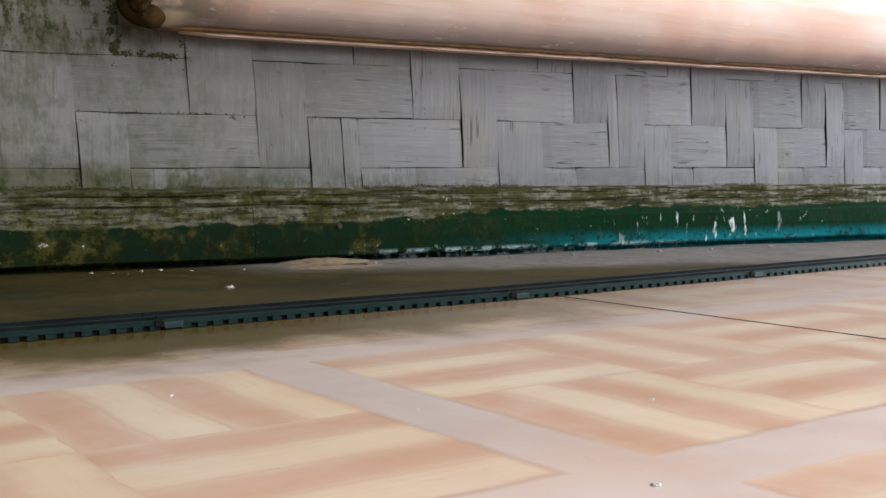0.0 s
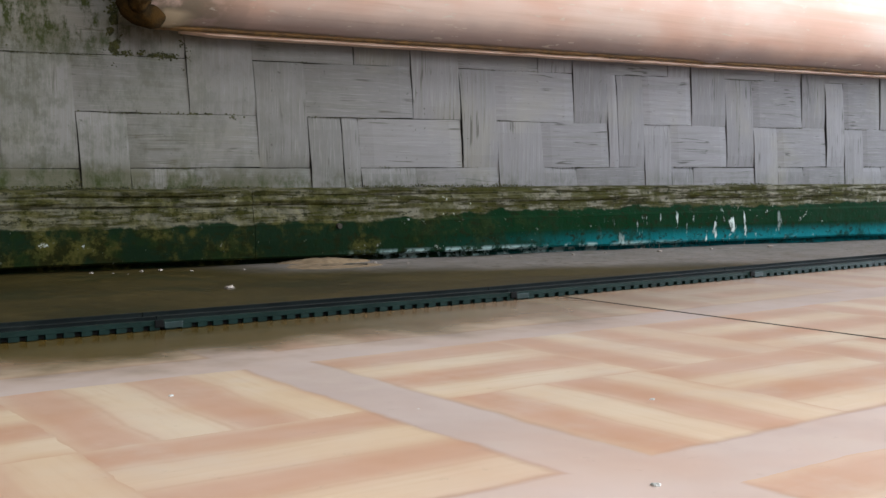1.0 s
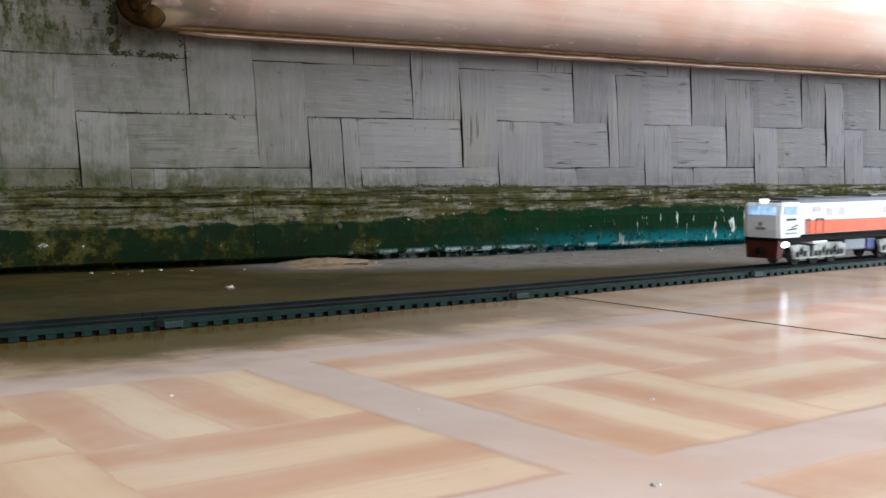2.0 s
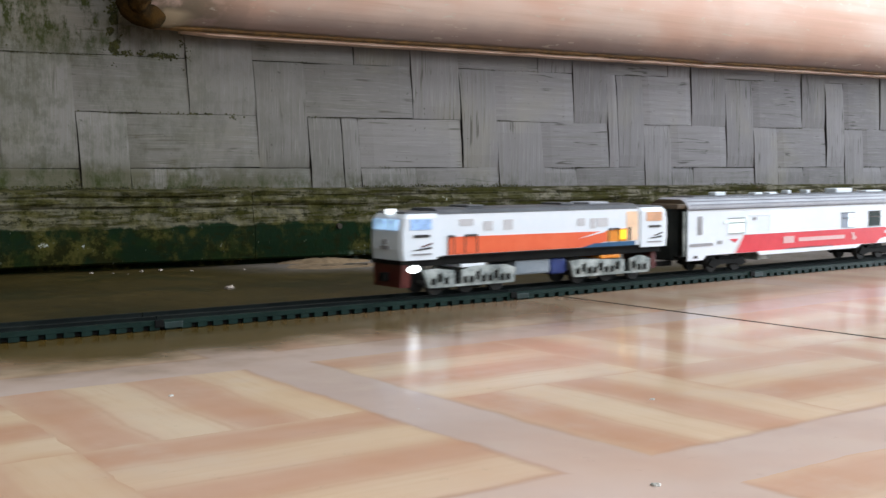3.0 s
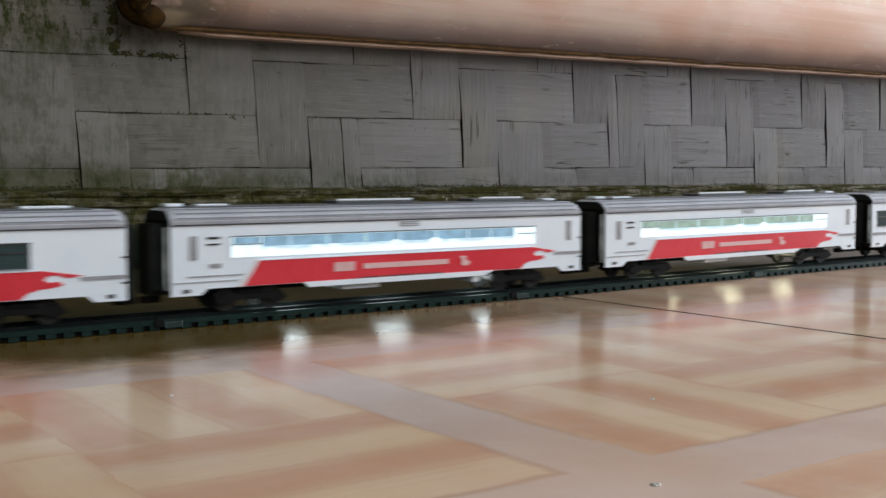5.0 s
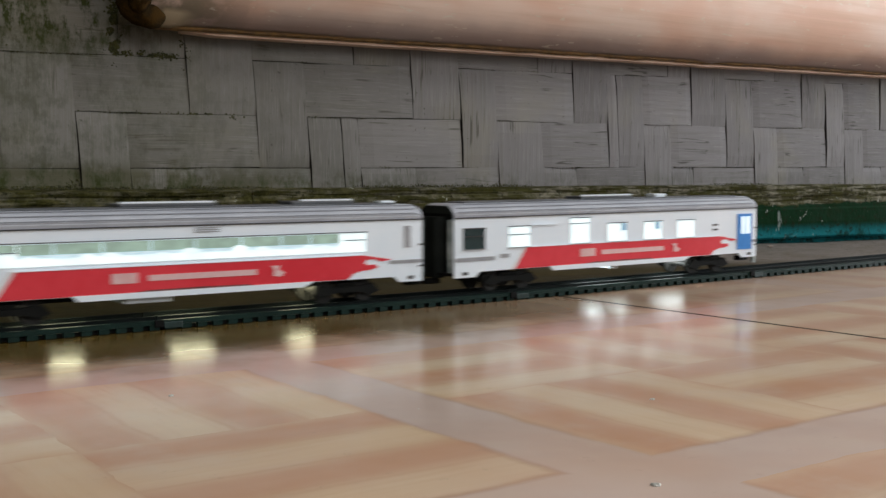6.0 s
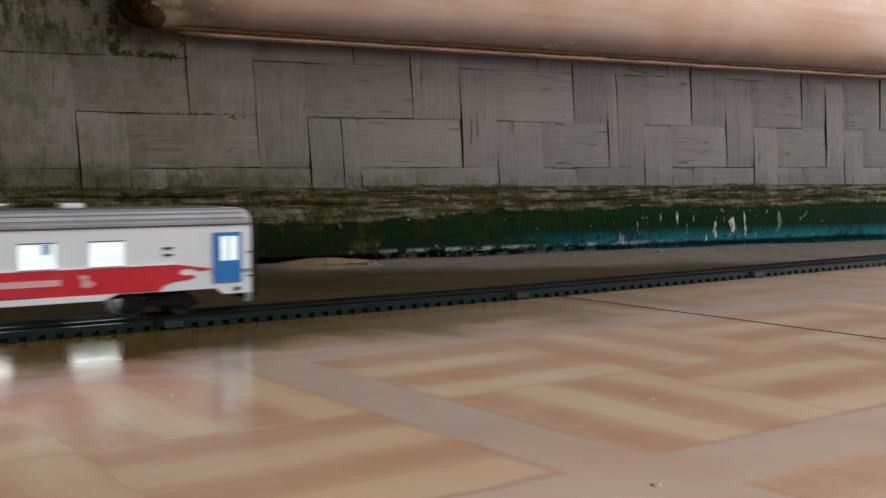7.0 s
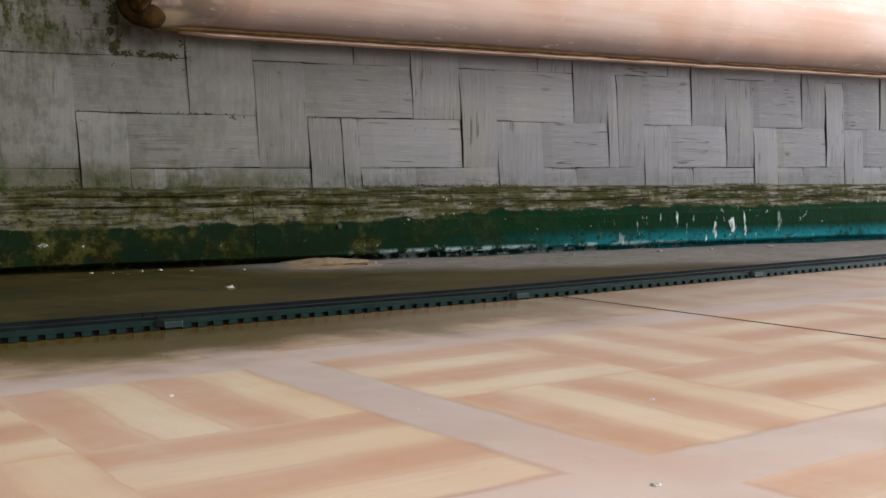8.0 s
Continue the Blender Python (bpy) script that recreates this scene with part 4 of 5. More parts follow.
def window(e, x0, x1, z0, z1, pane, bar=None):
    """A framed window with a transom."""
    for s in (-1, 1):
        y = sorted((s * (W - 0.0006), s * (W + 0.0004)))
        w = part("window", box(B(), x0, x1, *y, z0 - Z0, z1 - Z0), pane, e)
        yo = sorted((s * (W - 0.0004), s * (W + 0.0009)))
        part("top_frame", box(B(), x0 - 0.0003, x1 + 0.0003, *yo, z1 - Z0, z1 + 0.0005 - Z0), BLACKPRINT, w)
        part("sill", box(B(), x0 - 0.0003, x1 + 0.0003, *yo, z0 - 0.0004 - Z0, z0 - Z0), GREYPRINT, w)
        if bar:
            part("transom", box(B(), x0, x1, *yo, bar - 0.00025 - Z0, bar + 0.00025 - Z0), BLACKPRINT, w)


def floor_lamp(e, x, mat, half):
    """A light under the floor, shining down on the track."""
    lamp = part("floor_lamp", box(B(), x - half, x + half, -0.0080, 0.0080, 0.0143 - Z0, 0.0147 - Z0), mat, e, "small glowing lamp under the floor")
    # black strips added round the lamp to hide it and stop side light
    bm = B()
    for y in (-0.0090, 0.0085):
        box(bm, x - half - 0.001, x + half + 0.001, y, y + 0.0005, 0.0142 - Z0, 0.0166 - Z0)
    for xe in (x - half - 0.0016, x + half + 0.0011):
        box(bm, xe, xe + 0.0005, -0.0090, 0.0090, 0.0136 - Z0, 0.0166 - Z0)
    box(bm, x - half - 0.001, x + half + 0.001, -0.0084, 0.0084, 0.0149 - Z0, 0.0160 - Z0)
    part("lamp_shield", bm, UNDER, lamp, "black shield added to hide the lamp")


def end_fittings(e, both=True):
    plate("louvre", GREYPRINT, e, 0.0090, 0.0125, 0.0300, 0.0408, label="grey louvred door panel")
    if both:
        plate("louvre", GREYPRINT, e, 0.2345, 0.2380, 0.0315, 0.0425, label="grey louvred door panel")
    plate("sign_bar", BLACKPRINT, e, 0.0172, 0.0235, 0.0392, 0.0402)
    plate("sign_bar", BLACKPRINT, e, 0.0172, 0.0235, 0.0364, 0.0372)
    plate("number_bar", GREYPRINT, e, 0.0185, 0.0240, 0.0262, 0.0280)
    plate("grey_stripe", GREYPRINT, e, 0.0080, 0.0350, 0.0222, 0.0228)
    plate("grey_stripe", GREYPRINT, e, 0.0010, 0.0330, 0.0198, 0.0202)


def saloon_car(label, upper, lamp):
    e = carriage("passenger_carriage", label, 0.0437)
    for x, half in ((0.0570, 0.018), (0.1150, 0.021), (0.1875, 0.012)):
        floor_lamp(e, x, lamp, half)
    end_fittings(e)
    for s in (-1, 1):
        y = sorted((s * (W - 0.0006), s * (W + 0.0004)))
        strip = part("window_strip", box(B(), 0.0293, 0.2110, *y, 0.0304 - Z0, 0.0398 - Z0), LIT, e, "brightly lit window strip")
        y = sorted((s * (W - 0.0004), s * (W + 0.0007)))
        # the tinted upper half, with the tops of the seats before it
        part("tinted_pane", box(B(), 0.0445, 0.1960, *y, 0.0338 - Z0, 0.0396 - Z0), upper, strip, "tinted upper pane")
        part("tinted_pane", box(B(), 0.0297, 0.0438, *y, 0.0366 - Z0, 0.0396 - Z0), upper, strip, "tinted upper pane")
        rr = random.Random(7)
        y2 = sorted((s * (W - 0.0004), s * (W + 0.0008)))
        ys = sorted((s * (W - 0.0004), s * (W + 0.0009)))
        part("tinted_pane", box(B(), 0.0446, 0.1959, *y2, 0.0337 - Z0, 0.0351 - Z0), LITMID, strip, "paler middle of the pane")
        for i in range(13):
            xk = 0.0462 + i * 0.0116 + rr.uniform(-0.0022, 0.0022)
            zt = 0.0350 + rr.uniform(-0.0008, 0.0012)
            part("seat", slab(B(), zz([(xk, 0.0337), (xk + 0.0004, zt - 0.0009), (xk + 0.0022, zt), (xk + 0.0050, zt - 0.0002), (xk + 0.0074, zt - 0.0011), (xk + 0.0082, 0.0337)]), *ys), (LIT, LITMID, LIT)[i % 3], strip)
        for xk in (0.0585, 0.0790, 0.1005, 0.1210, 0.1435, 0.1640, 0.1795):
            part("window_post", box(B(), xk, xk + 0.0007, *ys, 0.0352 - Z0, 0.0396 - Z0), LITMID, strip)
        yo = sorted((s * (W - 0.0004), s * (W + 0.0010)))
        part("top_frame", box(B(), 0.0290, 0.2113, *yo, 0.0398 - Z0, 0.0403 - Z0), BLACKPRINT, strip)
        for xa, xb in ((0.0293, 0.0440), (0.1985, 0.2110)):
            part("transom", box(B(), xa, xb, *yo, 0.0361 - Z0, 0.0365 - Z0), BLACKPRINT, strip)
    for i in range(3):
        plate("roof_louvre", GREYPRINT, e, 0.1215, 0.1335, 0.0425 + i * 0.0009, 0.0429 + i * 0.0009)
    roof_box(e, 0.0030, 0.0110, 0.0552, half=0.004)
    roof_box(e, 0.0180, 0.0340, 0.0548, half=0.003)
    roof_box(e, 0.0900, 0.1360, 0.0556, ROOFDARK, 0.0070)
    part("roof_rail", box(B(), 0.0905, 0.1350, -0.0068, -0.0062, 0.0556 - Z0, 0.0564 - Z0), WHITE, e, "white edge of the roof unit")
    roof_box(e, 0.1750, 0.2100, 0.0556, ROOFDARK, 0.0070)
    part("roof_rail", box(B(), 0.1800, 0.2090, -0.0068, -0.0062, 0.0556 - Z0, 0.0564 - Z0), WHITE, e, "white edge of the roof unit")
    roof_box(e, 0.2280, 0.2370, 0.0550, half=0.003)
    part("battery_box", box(B(), 0.0900, 0.1120, -0.0120, 0.0120, 0.0118 - Z0, 0.0150 - Z0, 0.0005), WHITE, e, "white box under the floor")
    if lamp is LEAK:
        part("battery_box", box(B(), 0.1690, 0.1740, -0.0140, 0.0140, 0.0112 - Z0, 0.0168 - Z0, 0.0005), WHITE, e, "white box under the floor")
    return e


def baggage_car():
    e = carriage("baggage_carriage", "white and red toy luggage carriage with few windows", 0.0540)
    plate("louvre", GREYPRINT, e, 0.0090, 0.0130, 0.0300, 0.0415, label="grey louvred door panel")
    part("gangway_hood", box(B(), -0.0078, -0.0002, -0.0140, 0.0100, 0.0466 - Z0, 0.0496 - Z0, 0.0006), CARD, e, "brown card hood over the gangway")
    plate("grey_stripe", GREYPRINT, e, 0.0020, 0.0230, 0.0228, 0.0246)
    plate("number_bar", GREYPRINT, e, 0.0275, 0.0320, 0.0236, 0.0256)
    outline("arrow", RED, e, [(0.0390, 0.0262), (0.0475, 0.0262), (0.0450, 0.0238)], 0.0003, label="red arrow tip")
    window(e, 0.0385, 0.0530, 0.0302, 0.0392, LITSOFT, 0.0366)
    plate("emblem", GREYPRINT, e, 0.0620, 0.0655, 0.0378, 0.0396)
    # pale ribbons printed round the lit window, glowing as if lit through the card
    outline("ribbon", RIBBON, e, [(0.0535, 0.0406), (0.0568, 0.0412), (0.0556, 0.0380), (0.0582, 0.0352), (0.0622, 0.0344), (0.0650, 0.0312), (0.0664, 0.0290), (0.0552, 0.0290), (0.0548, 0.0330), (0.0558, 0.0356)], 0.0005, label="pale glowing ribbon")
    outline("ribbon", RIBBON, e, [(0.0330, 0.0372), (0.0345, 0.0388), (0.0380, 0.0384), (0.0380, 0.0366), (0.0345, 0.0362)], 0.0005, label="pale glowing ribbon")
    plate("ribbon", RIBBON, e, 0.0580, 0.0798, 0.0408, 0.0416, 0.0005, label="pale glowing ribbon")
    # the lit louvred panel
    for s in (-1, 1):
        y = sorted((s * (W - 0.0006), s * (W + 0.0003)))
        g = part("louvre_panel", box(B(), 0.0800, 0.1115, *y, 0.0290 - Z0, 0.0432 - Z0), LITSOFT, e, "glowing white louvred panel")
        yo = sorted((s * (W - 0.0004), s * (W + 0.0008)))
        for i in range(11):
            z = 0.0296 + i * 0.0012
            part("slat", box(B(), 0.0802, 0.1112, *yo, z - Z0, z + 0.0006 - Z0), WHITE, g)
    window(e, 0.1585, 0.1725, 0.0298, 0.0396, SMOKED, 0.0362)
    plate("blind", LIT, e, 0.1660, 0.1722, 0.0300, 0.0394, 0.0007, label="bright blind behind one half of the window", sides=(-1,))
    window(e, 0.1910, 0.2050, 0.0298, 0.0400, DARKGLASS, 0.0364)
    for x0, x1, zt in ((0.0400, 0.0500, 0.0562), (0.0800, 0.0880, 0.0554), (0.0950, 0.1030, 0.0554), (0.1150, 0.1185, 0.0564), (0.1360, 0.1395, 0.0564)):
        roof_box(e, x0, x1, zt, half=0.003)
    roof_box(e, 0.1670, 0.1860, 0.0570, half=0.005)
    roof_box(e, 0.2050, 0.2260, 0.0550, half=0.004)
    part("battery_box", box(B(), 0.0720, 0.0860, -0.0120, 0.0120, 0.0110 - Z0, 0.0150 - Z0, 0.0005), BOGIEGREY, e, "grey box under the floor")
    return e


def tail_car():
    e = carriage("tail_carriage", "white and red toy carriage with lit windows and blue door", 0.0500)
    floor_lamp(e, 0.1240, LEAK, 0.017)
    floor_lamp(e, 0.1830, LEAK, 0.016)
    plate("grey_stripe", GREYPRINT, e, 0.0010, 0.0270, 0.0226, 0.0246)
    plate("number_bar", GREYPRINT, e, 0.0310, 0.0370, 0.0236, 0.0256)
    window(e, 0.0060, 0.0205, 0.0290, 0.0398, DARKGLASS, 0.0358)
    window(e, 0.0370, 0.0515, 0.0290, 0.0400, LIT, 0.0358)
    window(e, 0.0820, 0.0965, 0.0292, 0.0434, LIT, 0.0405)
    for x in (0.1115, 0.1415, 0.1705):
        window(e, x, x + 0.0148, 0.0292, 0.0396, LIT)
    for x in (0.1220, 0.1505):
        plate("blind", LITDIM, e, x, x + 0.0040, 0.0352, 0.0394, 0.0007, label="pale blue blind in the window corner")
    plate("handrail", WHITE, e, 0.0530, 0.0720, 0.0404, 0.0408, 0.0009)
    plate("sign_bar", BLACKPRINT, e, 0.2030, 0.2075, 0.0354, 0.0364)
    plate("sign_bar", BLACKPRINT, e, 0.2030, 0.2075, 0.0324, 0.0334)
    for s in (-1, 1):
        y = sorted((s * (W - 0.0006), s * (W + 0.0005)))
        d = part("door", box(B(), 0.2265, 0.2405, *y, 0.0192 - Z0, 0.0422 - Z0), DOORBLUE, e, "bright blue door")
        yo = sorted((s * (W - 0.0004), s * (W + 0.0008)))
        part("door_pane", box(B(), 0.2302, 0.2382, *yo, 0.0294 - Z0, 0.0404 - Z0), LIT, d, "lit door pane")
        part("door_bar", box(B(), 0.2336, 0.2344, *sorted((s * W, s * (W + 0.0011))), 0.0294 - Z0, 0.0404 - Z0), DOORBLUE, d)
    roof_box(e, 0.0980, 0.1400, 0.0556, ROOFDARK, 0.0070)
    part("roof_rail", box(B(), 0.0985, 0.1395, -0.0068, -0.0062, 0.0556 - Z0, 0.0564 - Z0), WHITE, e, "white edge of the roof unit")
    roof_box(e, 0.1630, 0.1725, 0.0560, half=0.004)
    part("battery_box", box(B(), 0.1190, 0.1230, -0.0120, 0.0120, 0.0124 - Z0, 0.0150 - Z0, 0.0005), WHITE, e, "white box under the floor")
    part("step", box(B(), 0.2425, L, -W, -W + 0.002, 0.0100 - Z0, 0.0140 - Z0), BOGIEGREY, e, "grey step")
    return e


def locomotive():
    e = tagged(empty("locomotive"), "white and orange toy diesel locomotive with lit headlamps", "toy locomotive")
    H, LL = 0.0150, 0.1915
    # frame and hood
    part("frame", box(B(), 0.0030, LL - 0.003, -H + 0.0012, H - 0.0012, 0.0212 - Z0, 0.0258 - Z0, 0.0004), UNDER, e, "black frame")
    hp = [(-H + 0.0012, 0.0258), (-H + 0.0012, 0.0478), (-H + 0.0040, 0.0492), (H - 0.0040, 0.0492), (H - 0.0012, 0.0478), (H - 0.0012, 0.0258)]
    part("hood", extrude_x(B(), [(y, z - Z0) for y, z in hp], [0.0195, 0.1710]), WHITE, e, "white engine hood")
    HS = H - 0.0012
    rp = [(-HS - 0.0002, 0.0478), (-HS + 0.0020, 0.0500), (-HS + 0.0050, 0.0510), (HS - 0.0050, 0.0510), (HS - 0.0020, 0.0500), (HS + 0.0002, 0.0478)]
    part("roof", extrude_x(B(), [(y, z - Z0) for y, z in rp], [0.0220, 0.1690]), ROOFDARK, e, "dark grey roof")
    for x0, x1 in ((0.0450, 0.0560), (0.1120, 0.1220), (0.1340, 0.1500)):
        part("roof_fan", box(B(), x0, x1, -0.0085, 0.0085, 0.0508 - Z0, 0.0522 - Z0, 0.0005), ROOFDARK if x0 < 0.13 else ROOFGREY, e)

    def cab(x0, x1, nose):
        """A cab with chamfered front corners and raked windscreen."""
        bm = B()
        top, mid, low = 0.0484, 0.0396, 0.0246
        loops = []
        for z, back, cut in ((low, 0.0008, 0.0030), (0.0300, 0.0, 0.0030), (mid, 0.0, 0.0030), (0.0462, 0.0012, 0.0030), (top, 0.0030, 0.0034)):
            xa, xb = (x0 + back, x1) if nose < 0 else (x1 - back, x0)
            d = 1 if nose < 0 else -1
            hw = H - (0.0010 if z == top else 0.0)
            ring = [(xb, -hw), (xa + d * cut * 0.35, -hw), (xa, -hw + cut), (xa, hw - cut), (xa + d * cut * 0.35, hw), (xb, hw)]
            loops.append([bm.verts.new((x, y, z - Z0)) for x, y in ring])
        for r0, r1 in zip(loops, loops[1:]):
            for i in range(6):
                bm.faces.new((r0[i], r0[(i + 1) % 6], r1[(i + 1) % 6], r1[i]))
        bm.faces.new(loops[0]), bm.faces.new(loops[-1])
        body = part("cab", bm, WHITE, e, "white driver's cab")
        f = -1 if nose < 0 else 1
        xf = x0 if nose < 0 else x1
        for s in (-1, 1):
            y = sorted((s * 0.0008, s * 0.0112))
            xs_ = sorted((xf + f * 0.0005, xf - f * 0.0012))
            part("windscreen", box(B(), *xs_, *y, 0.0402 - Z0, 0.0456 - Z0), CABGLOW if nose < 0 else SMOKED, body, "bluish lit windscreen" if nose < 0 else "")
            xa, xb = sorted((xf - f * 0.0055, xf - f * 0.0185))
            ys = sorted((s * (H - 0.0004), s * (H + 0.0004)))
            part("side_window", box(B(), xa, xb, *ys, 0.0402 - Z0, 0.0456 - Z0), CABSIDE if nose < 0 else AMBER, body, "blue-lit side window" if nose < 0 else "amber side window")
            part("number_bar", box(B(), xa + 0.002, xb - 0.001, *ys, 0.0362 - Z0, 0.0376 - Z0), BLACKPRINT, body)
            xm = xa + 0.002
            part("emblem_stroke", slab(B(), zz([(xm - 0.001, 0.0298), (xm + 0.011, 0.0312), (xm + 0.011, 0.0302), (xm + 0.003, 0.0296)]), *ys), BLACKPRINT, body)
            part("emblem_stroke", slab(B(), zz([(xm + 0.004, 0.0314), (xm + 0.0115, 0.0334), (xm + 0.0115, 0.0326), (xm + 0.006, 0.0312)]), *ys), PILOT if nose < 0 else BLACKPRINT, body)
            part("emblem_bar", box(B(), xm - 0.001, xm + 0.011, *ys, 0.0272 - Z0, 0.0280 - Z0), GREYPRINT, body)
        xs_ = sorted((xf + f * 0.0006, xf - f * 0.0006))
        bm = B()
        box(bm, *xs_, -0.0040, 0.0040, 0.0300 - Z0, 0.0318 - Z0)
        box(bm, *xs_, -0.0015, 0.0015, 0.0326 - Z0, 0.0352 - Z0)
        part("front_badge", bm, GREYPRINT, body)
        return body
    cab(-0.0019, 0.0203, -1)
    cab(0.1705, LL + 0.0020, 1)
    part("top_lamp", box(B(), -0.0006, 0.0034, -0.0028, 0.0028, 0.0482 - Z0, 0.0507 - Z0, 0.0005), SHINE, e, "glowing white lamp on the cab roof")
    part("cab_roof", box(B(), 0.0022, 0.0215, -H + 0.0020, H - 0.0020, 0.0483 - Z0, 0.0494 - Z0, 0.0004), ROOFDARK, e)
    part("cab_roof", box(B(), 0.1705, 0.1900, -H + 0.0020, H - 0.0020, 0.0483 - Z0, 0.0494 - Z0, 0.0004), ROOFDARK, e)
    # livery of the hood
    hh = dict(half=HS)
    outline("livery_band", ORANGE, e, [(0.0280, 0.0264), (0.0280, 0.0358), (0.1360, 0.0352), (0.1430, 0.0352), (0.1430, 0.0292), (0.1250, 0.0264)], 0.0003, **hh, label="orange band")
    outline("livery_tail", YELLOW, e, [(0.1430, 0.0290), (0.1430, 0.0354), (0.1592, 0.0364), (0.1592, 0.0288)], 0.0003, **hh, label="yellow end of the band")
    plate("lit_card", WARMCARD, e, 0.1594, 0.1686, 0.0290, 0.0462, 0.0003, **hh, label="white card glowing peach from the lamp within")
    plate("amber_lamp", AMBERLAMP, e, 0.1538, 0.1588, 0.0300, 0.0356, 0.0005, **hh, label="amber lamp glowing through the hood")
    outline("livery_flash", WHITE, e, [(0.1210, 0.0316), (0.1430, 0.0362), (0.1405, 0.0346)], 0.0006, **hh, label="white flash")
    outline("livery_foot", BLUE, e, [(0.1210, 0.0258), (0.1330, 0.0284), (0.1660, 0.0286), (0.1660, 0.0258)], 0.0006, **hh, label="dark blue foot of the band")
    # hood doors, each under a bent handrail
    for x0, x1 in ((0.0280, 0.0322), (0.0388, 0.0476), (0.1442, 0.1531)):
        for x in (x0, x1 - 0.0006):
            plate("door_seam", BLACKPRINT, e, x, x + 0.0006, 0.0268, 0.0358, 0.0005, **hh)
        outline("handrail", BLACKPRINT, e, [(x0, 0.0356), (x0 + 0.0008, 0.0368), (x1 - 0.0008, 0.0368), (x1, 0.0356), (x1 - 0.0007, 0.0356), (x1 - 0.0011, 0.0362), (x0 + 0.0011, 0.0362), (x0 + 0.0007, 0.0356)], 0.0014, **hh)
    plate("handrail", BLACKPRINT, e, 0.1610, 0.1616, 0.0290, 0.0370, 0.0014, **hh)
    for x0, x1, z0, z1 in ((0.0360, 0.0450, 0.0415, 0.0450), (0.0520, 0.0580, 0.0385, 0.0435), (0.0660, 0.0720, 0.0385, 0.0440), (0.1200, 0.1255, 0.0390, 0.0432), (0.1300, 0.1340, 0.0370, 0.0430), (0.1350, 0.1440, 0.0380, 0.0430)):
        plate("grille", PALE, e, x0, x1, z0, z1, 0.0003, **hh)
    plate("walkway", UNDER, e, 0.0240, 0.1690, 0.0254, 0.0262, 0.0012, **hh, label="black walkway")
    # bogies with pale side frames
    for xa, xb, cut in ((0.0125, 0.0735, 0.0330), (0.1140, 0.1790, 0.1580)):
        bm = B()
        for s in (-1, 1):
            y = sorted((s * 0.0125, s * 0.0146))
            slab(bm, zz([(xa + 0.003, 0.0100), (xa, 0.0190), (xa + 0.008, 0.0196), (cut - 0.001, 0.0182), (cut - 0.001, 0.0098)]), *y)
            slab(bm, zz([(cut + 0.004, 0.0098), (cut + 0.004, 0.0180), (cut + 0.012, 0.0200), (xb - 0.006, 0.0196), (xb, 0.0176), (xb - 0.001, 0.0098)]), *y)
            box(bm, xa + 0.004, xb - 0.002, *y, 0.0096 - Z0, 0.0106 - Z0)
        b = part("bogie_frame", bm, BOGIEGREY, e, "pale grey moulded bogie side frame")
        for i in range(13):
            x = xa + 0.0055 + i * (xb - xa - 0.011) / 12
            if abs(x - cut - 0.0015) < 0.0042:
                continue
            up = 0.0022 * (i % 3 == 1)
            for s in (-1, 1):
                y = sorted((s * 0.0143, s * 0.0152))
                part("slot", box(B(), x - 0.0010, x + 0.0010, *y, 0.0112 + up * 0.6 - Z0, 0.0146 + up - Z0, 0.0002), UNDER, b, "dark slot")
                part("spring", box(B(), x + 0.0014, x + 0.0022, *sorted((s * 0.0144, s * 0.0156)), 0.0112 - Z0, 0.0158 + up - Z0, 0.0004), BOGIEGREY, b)
        for i in range(3):
            x = xa + 0.010 + i * (xb - xa - 0.020) / 2
            bm = B()
            for s in (-1, 1):
                disc(bm, x, 0.0056, 0.0056, *sorted((s * 0.0072, s * 0.0098)))
            disc(bm, x, 0.0056, 0.0014, -0.0120, 0.0120, 8)
            part("wheelset", bm, WHEEL, b, "steel wheels on one axle")
        part("brake_box", box(B(), xa + 0.024, xa + 0.040, -0.0142, 0.0142, 0.0192 - Z0, 0.0212 - Z0, 0.0004), WHITE if xa < 0.1 else YELLOW, b)
    part("fuel_tank", box(B(), 0.0750, 0.1005, -0.0125, 0.0125, 0.0128 - Z0, 0.0212 - Z0, 0.0012), TANKGREY, e, "blue-grey fuel tank")
    part("air_tank", box(B(), 0.1010, 0.1130, -0.0125, 0.0125, 0.0118 - Z0, 0.0212 - Z0, 0.0015), TANKBLUE, e, "deep blue air tank")
    # front: red pilot, lamps, coupler
    bm = B()
    extrude_x(bm, [(-0.0135, 0.0225 - Z0), (0.0135, 0.0225 - Z0), (0.0125, 0.0105 - Z0), (-0.0125, 0.0105 - Z0)], [-0.0010, 0.0048])
    part("pilot", bm, PILOT, e, "dark red pilot under the cab")
    part("buffer_beam", box(B(), -0.0016, 0.0110, -0.0140, 0.0140, 0.0224 - Z0, 0.0246 - Z0, 0.0003), UNDER, e)
    bm = B()
    box(bm, -0.0050, -0.0009, -0.0022, 0.0022, 0.0135 - Z0, 0.0180 - Z0, 0.0006)
    part("coupler", bm, UNDER, e, "black coupler")
    for s in (-1, 1):
        bm = B()
        bmesh.ops.create_uvsphere(bm, u_segments=14, v_segments=8, radius=0.0026)
        for v in bm.verts:
            v.co = Vector((v.co.x * 1.5 + 0.0068, v.co.y + s * 0.0128, v.co.z * 0.85 + 0.0200 - Z0))
        part("headlamp", bm, LAMP, e, "brightly glowing headlamp", smooth=True)
    part("pilot", box(B(), 0.1820, 0.1865, -0.0120, 0.0120, 0.0110 - Z0, 0.0225 - Z0, 0.0005), PILOT, e, "dark red rear pilot")
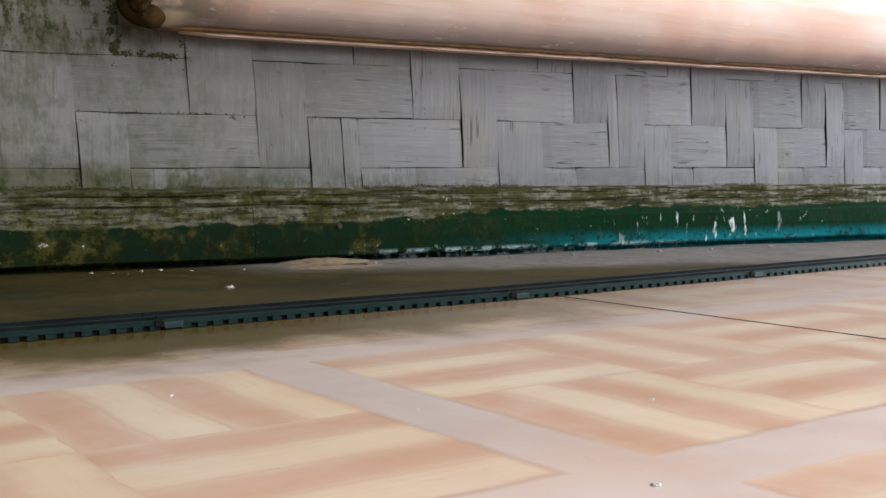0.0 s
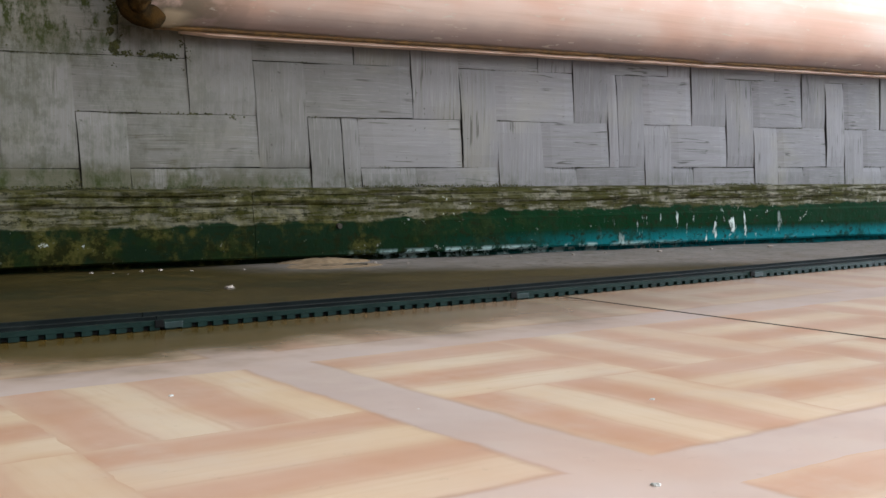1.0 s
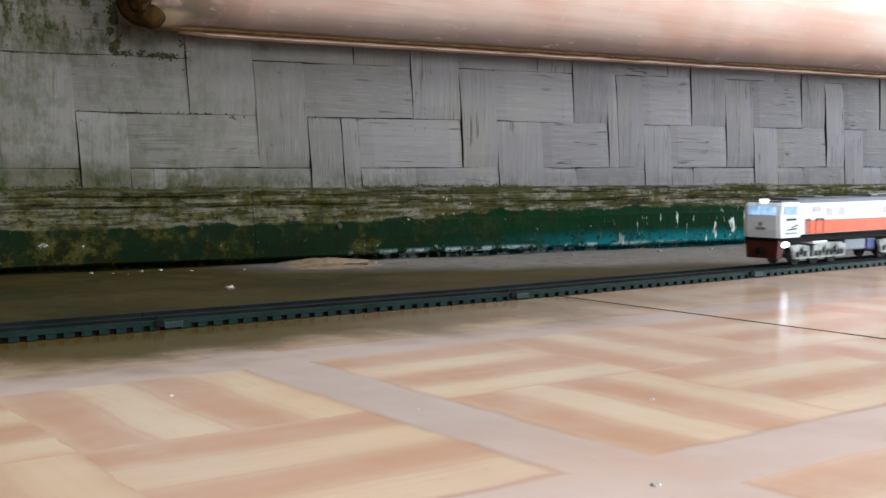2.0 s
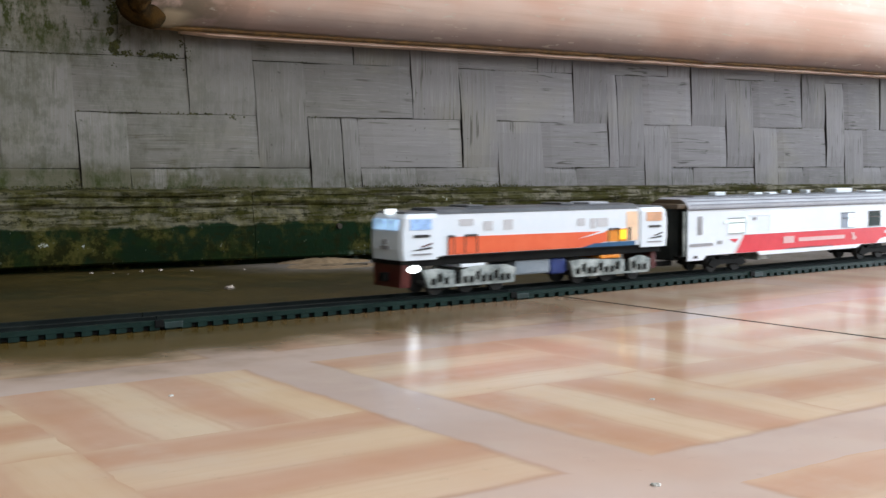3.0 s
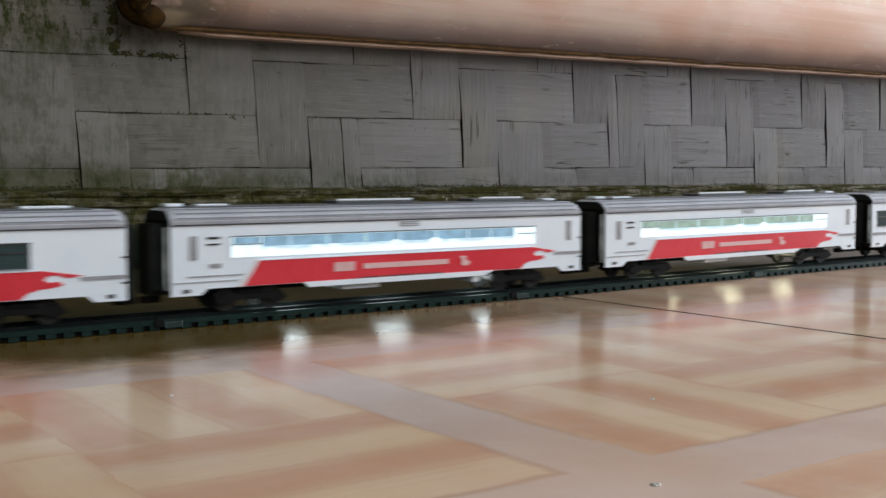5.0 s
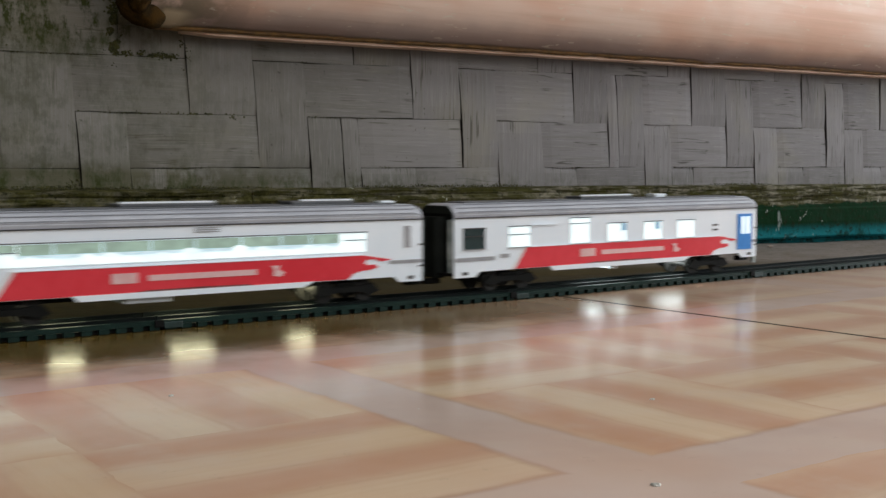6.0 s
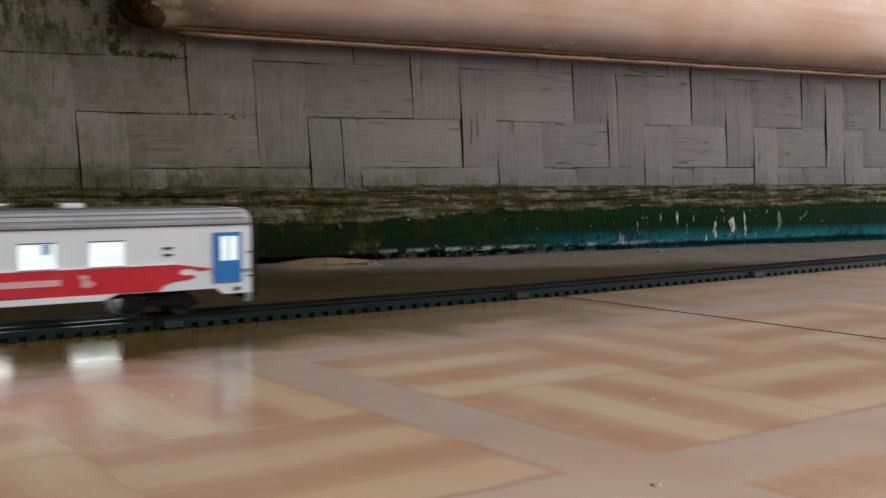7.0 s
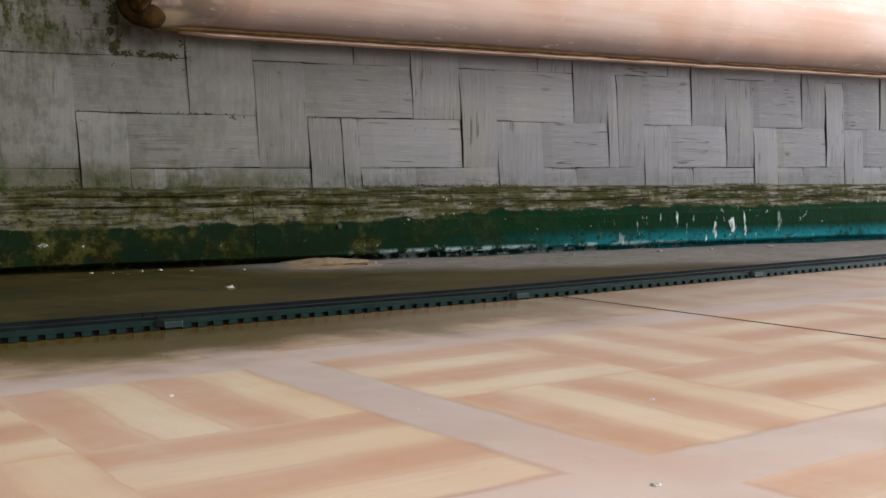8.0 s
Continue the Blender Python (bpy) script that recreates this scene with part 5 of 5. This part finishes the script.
    part("coupler", box(B(), 0.1860, 0.2030, -0.0020, 0.0020, 0.0108 - Z0, 0.0136 - Z0, 0.0005), UNDER, e)
    return e


PALE = plain("faint_grey_print", (0.56, 0.56, 0.59), (0.62, 0.62, 0.65), 0.4, 60)
loco = locomotive()
cars = [baggage_car(), saloon_car("white and red toy carriage with a long blue-lit window strip", LITDIM, LEAK),
        saloon_car("white and red toy carriage with a long greenish-lit window strip", LITGREEN, LEAKWARM), tail_car()]

# ---- the tiles, last ----
TS = 2 * P
verts, faces = [], []
g, d = 0.0008, 0.0006
for z, m in ((-0.006, g), (-d, g), (0.0, g + d)):
    verts += [(m, m, z), (TS - m, m, z), (TS - m, TS - m, z), (m, TS - m, z)]
for r in (0, 4):
    faces += [(r + i, r + (i + 1) % 4, r + 4 + (i + 1) % 4, r + 4 + i) for i in range(4)]
faces += [(8, 9, 10, 11), (3, 2, 1, 0)]
tile_mesh = bpy.data.meshes.new("tile")
tile_mesh.from_pydata(verts, [], faces)
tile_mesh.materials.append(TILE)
tile_mesh.materials.append(GROUT)
for poly in tile_mesh.polygons[:8]:      # the sides of a tile take the dark grout, so its joint reads dark
    poly.material_index = 1
for i in range(-5, 8):
    for j in range(-6, 1):
        x, y = 0.024 + i * TS, 0.081 + j * TS
        if x + TS < RX0 or x > RX1:
            continue
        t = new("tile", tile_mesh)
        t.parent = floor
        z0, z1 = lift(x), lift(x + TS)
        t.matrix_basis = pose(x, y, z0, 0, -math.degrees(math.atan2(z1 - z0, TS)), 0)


# ---- what moves: the train rolls along the track from the far end past the camera ----
TIMES = [0.0, 0.7, 1.3, 1.5, 1.7, 2.8, 3.0, 3.5, 4.0, 4.5, 4.7, 5.8, 6.0, 6.5, 7.0, 8.0]
FRONT = [0.950, 0.852, 0.7605, 0.7295, 0.6900, 0.3712, 0.3125, 0.1728, 0.0420, -0.1190, -0.1845, -0.5890, -0.6645, -0.8490, -1.0270, -1.38]


def front(t):
    """Where the locomotive's nose is along the track: a smooth curve through the times above."""
    m = [(FRONT[1] - FRONT[0]) / (TIMES[1] - TIMES[0])]
    for i in range(1, len(TIMES) - 1):
        a = (FRONT[i] - FRONT[i - 1]) / (TIMES[i] - TIMES[i - 1])
        b = (FRONT[i + 1] - FRONT[i]) / (TIMES[i + 1] - TIMES[i])
        h0, h1 = TIMES[i] - TIMES[i - 1], TIMES[i + 1] - TIMES[i]
        m.append((a * h1 + b * h0) / (h0 + h1))
    m.append((FRONT[-1] - FRONT[-2]) / (TIMES[-1] - TIMES[-2]))
    i = max(j for j in range(len(TIMES) - 1) if TIMES[j] <= t)
    h = TIMES[i + 1] - TIMES[i]
    u = (t - TIMES[i]) / h
    return ((2 * u ** 3 - 3 * u ** 2 + 1) * FRONT[i] + (u ** 3 - 2 * u ** 2 + u) * h * m[i]
            + (-2 * u ** 3 + 3 * u ** 2) * FRONT[i + 1] + (u ** 3 - u ** 2) * h * m[i + 1])


def motions():
    ats = [0.0, 0.2110, 0.4765, 0.7420, 1.0080]
    for ob, at, length in zip([loco, *cars], ats, [0.19] + [L] * 4):
        rows = []
        for i in range(81):
            t = i * 0.1
            x = front(t) + at
            za, zb = lift(x + 0.03), lift(x + length - 0.03)
            turn = math.atan2(zb - za, length - 0.06)
            rows.append((t, pose(x, TRACK_Y, Z0 + 0.0003 + za - 0.03 * math.tan(turn), 0, -math.degrees(turn), 0)))
        walk(ob, rows)


motions()
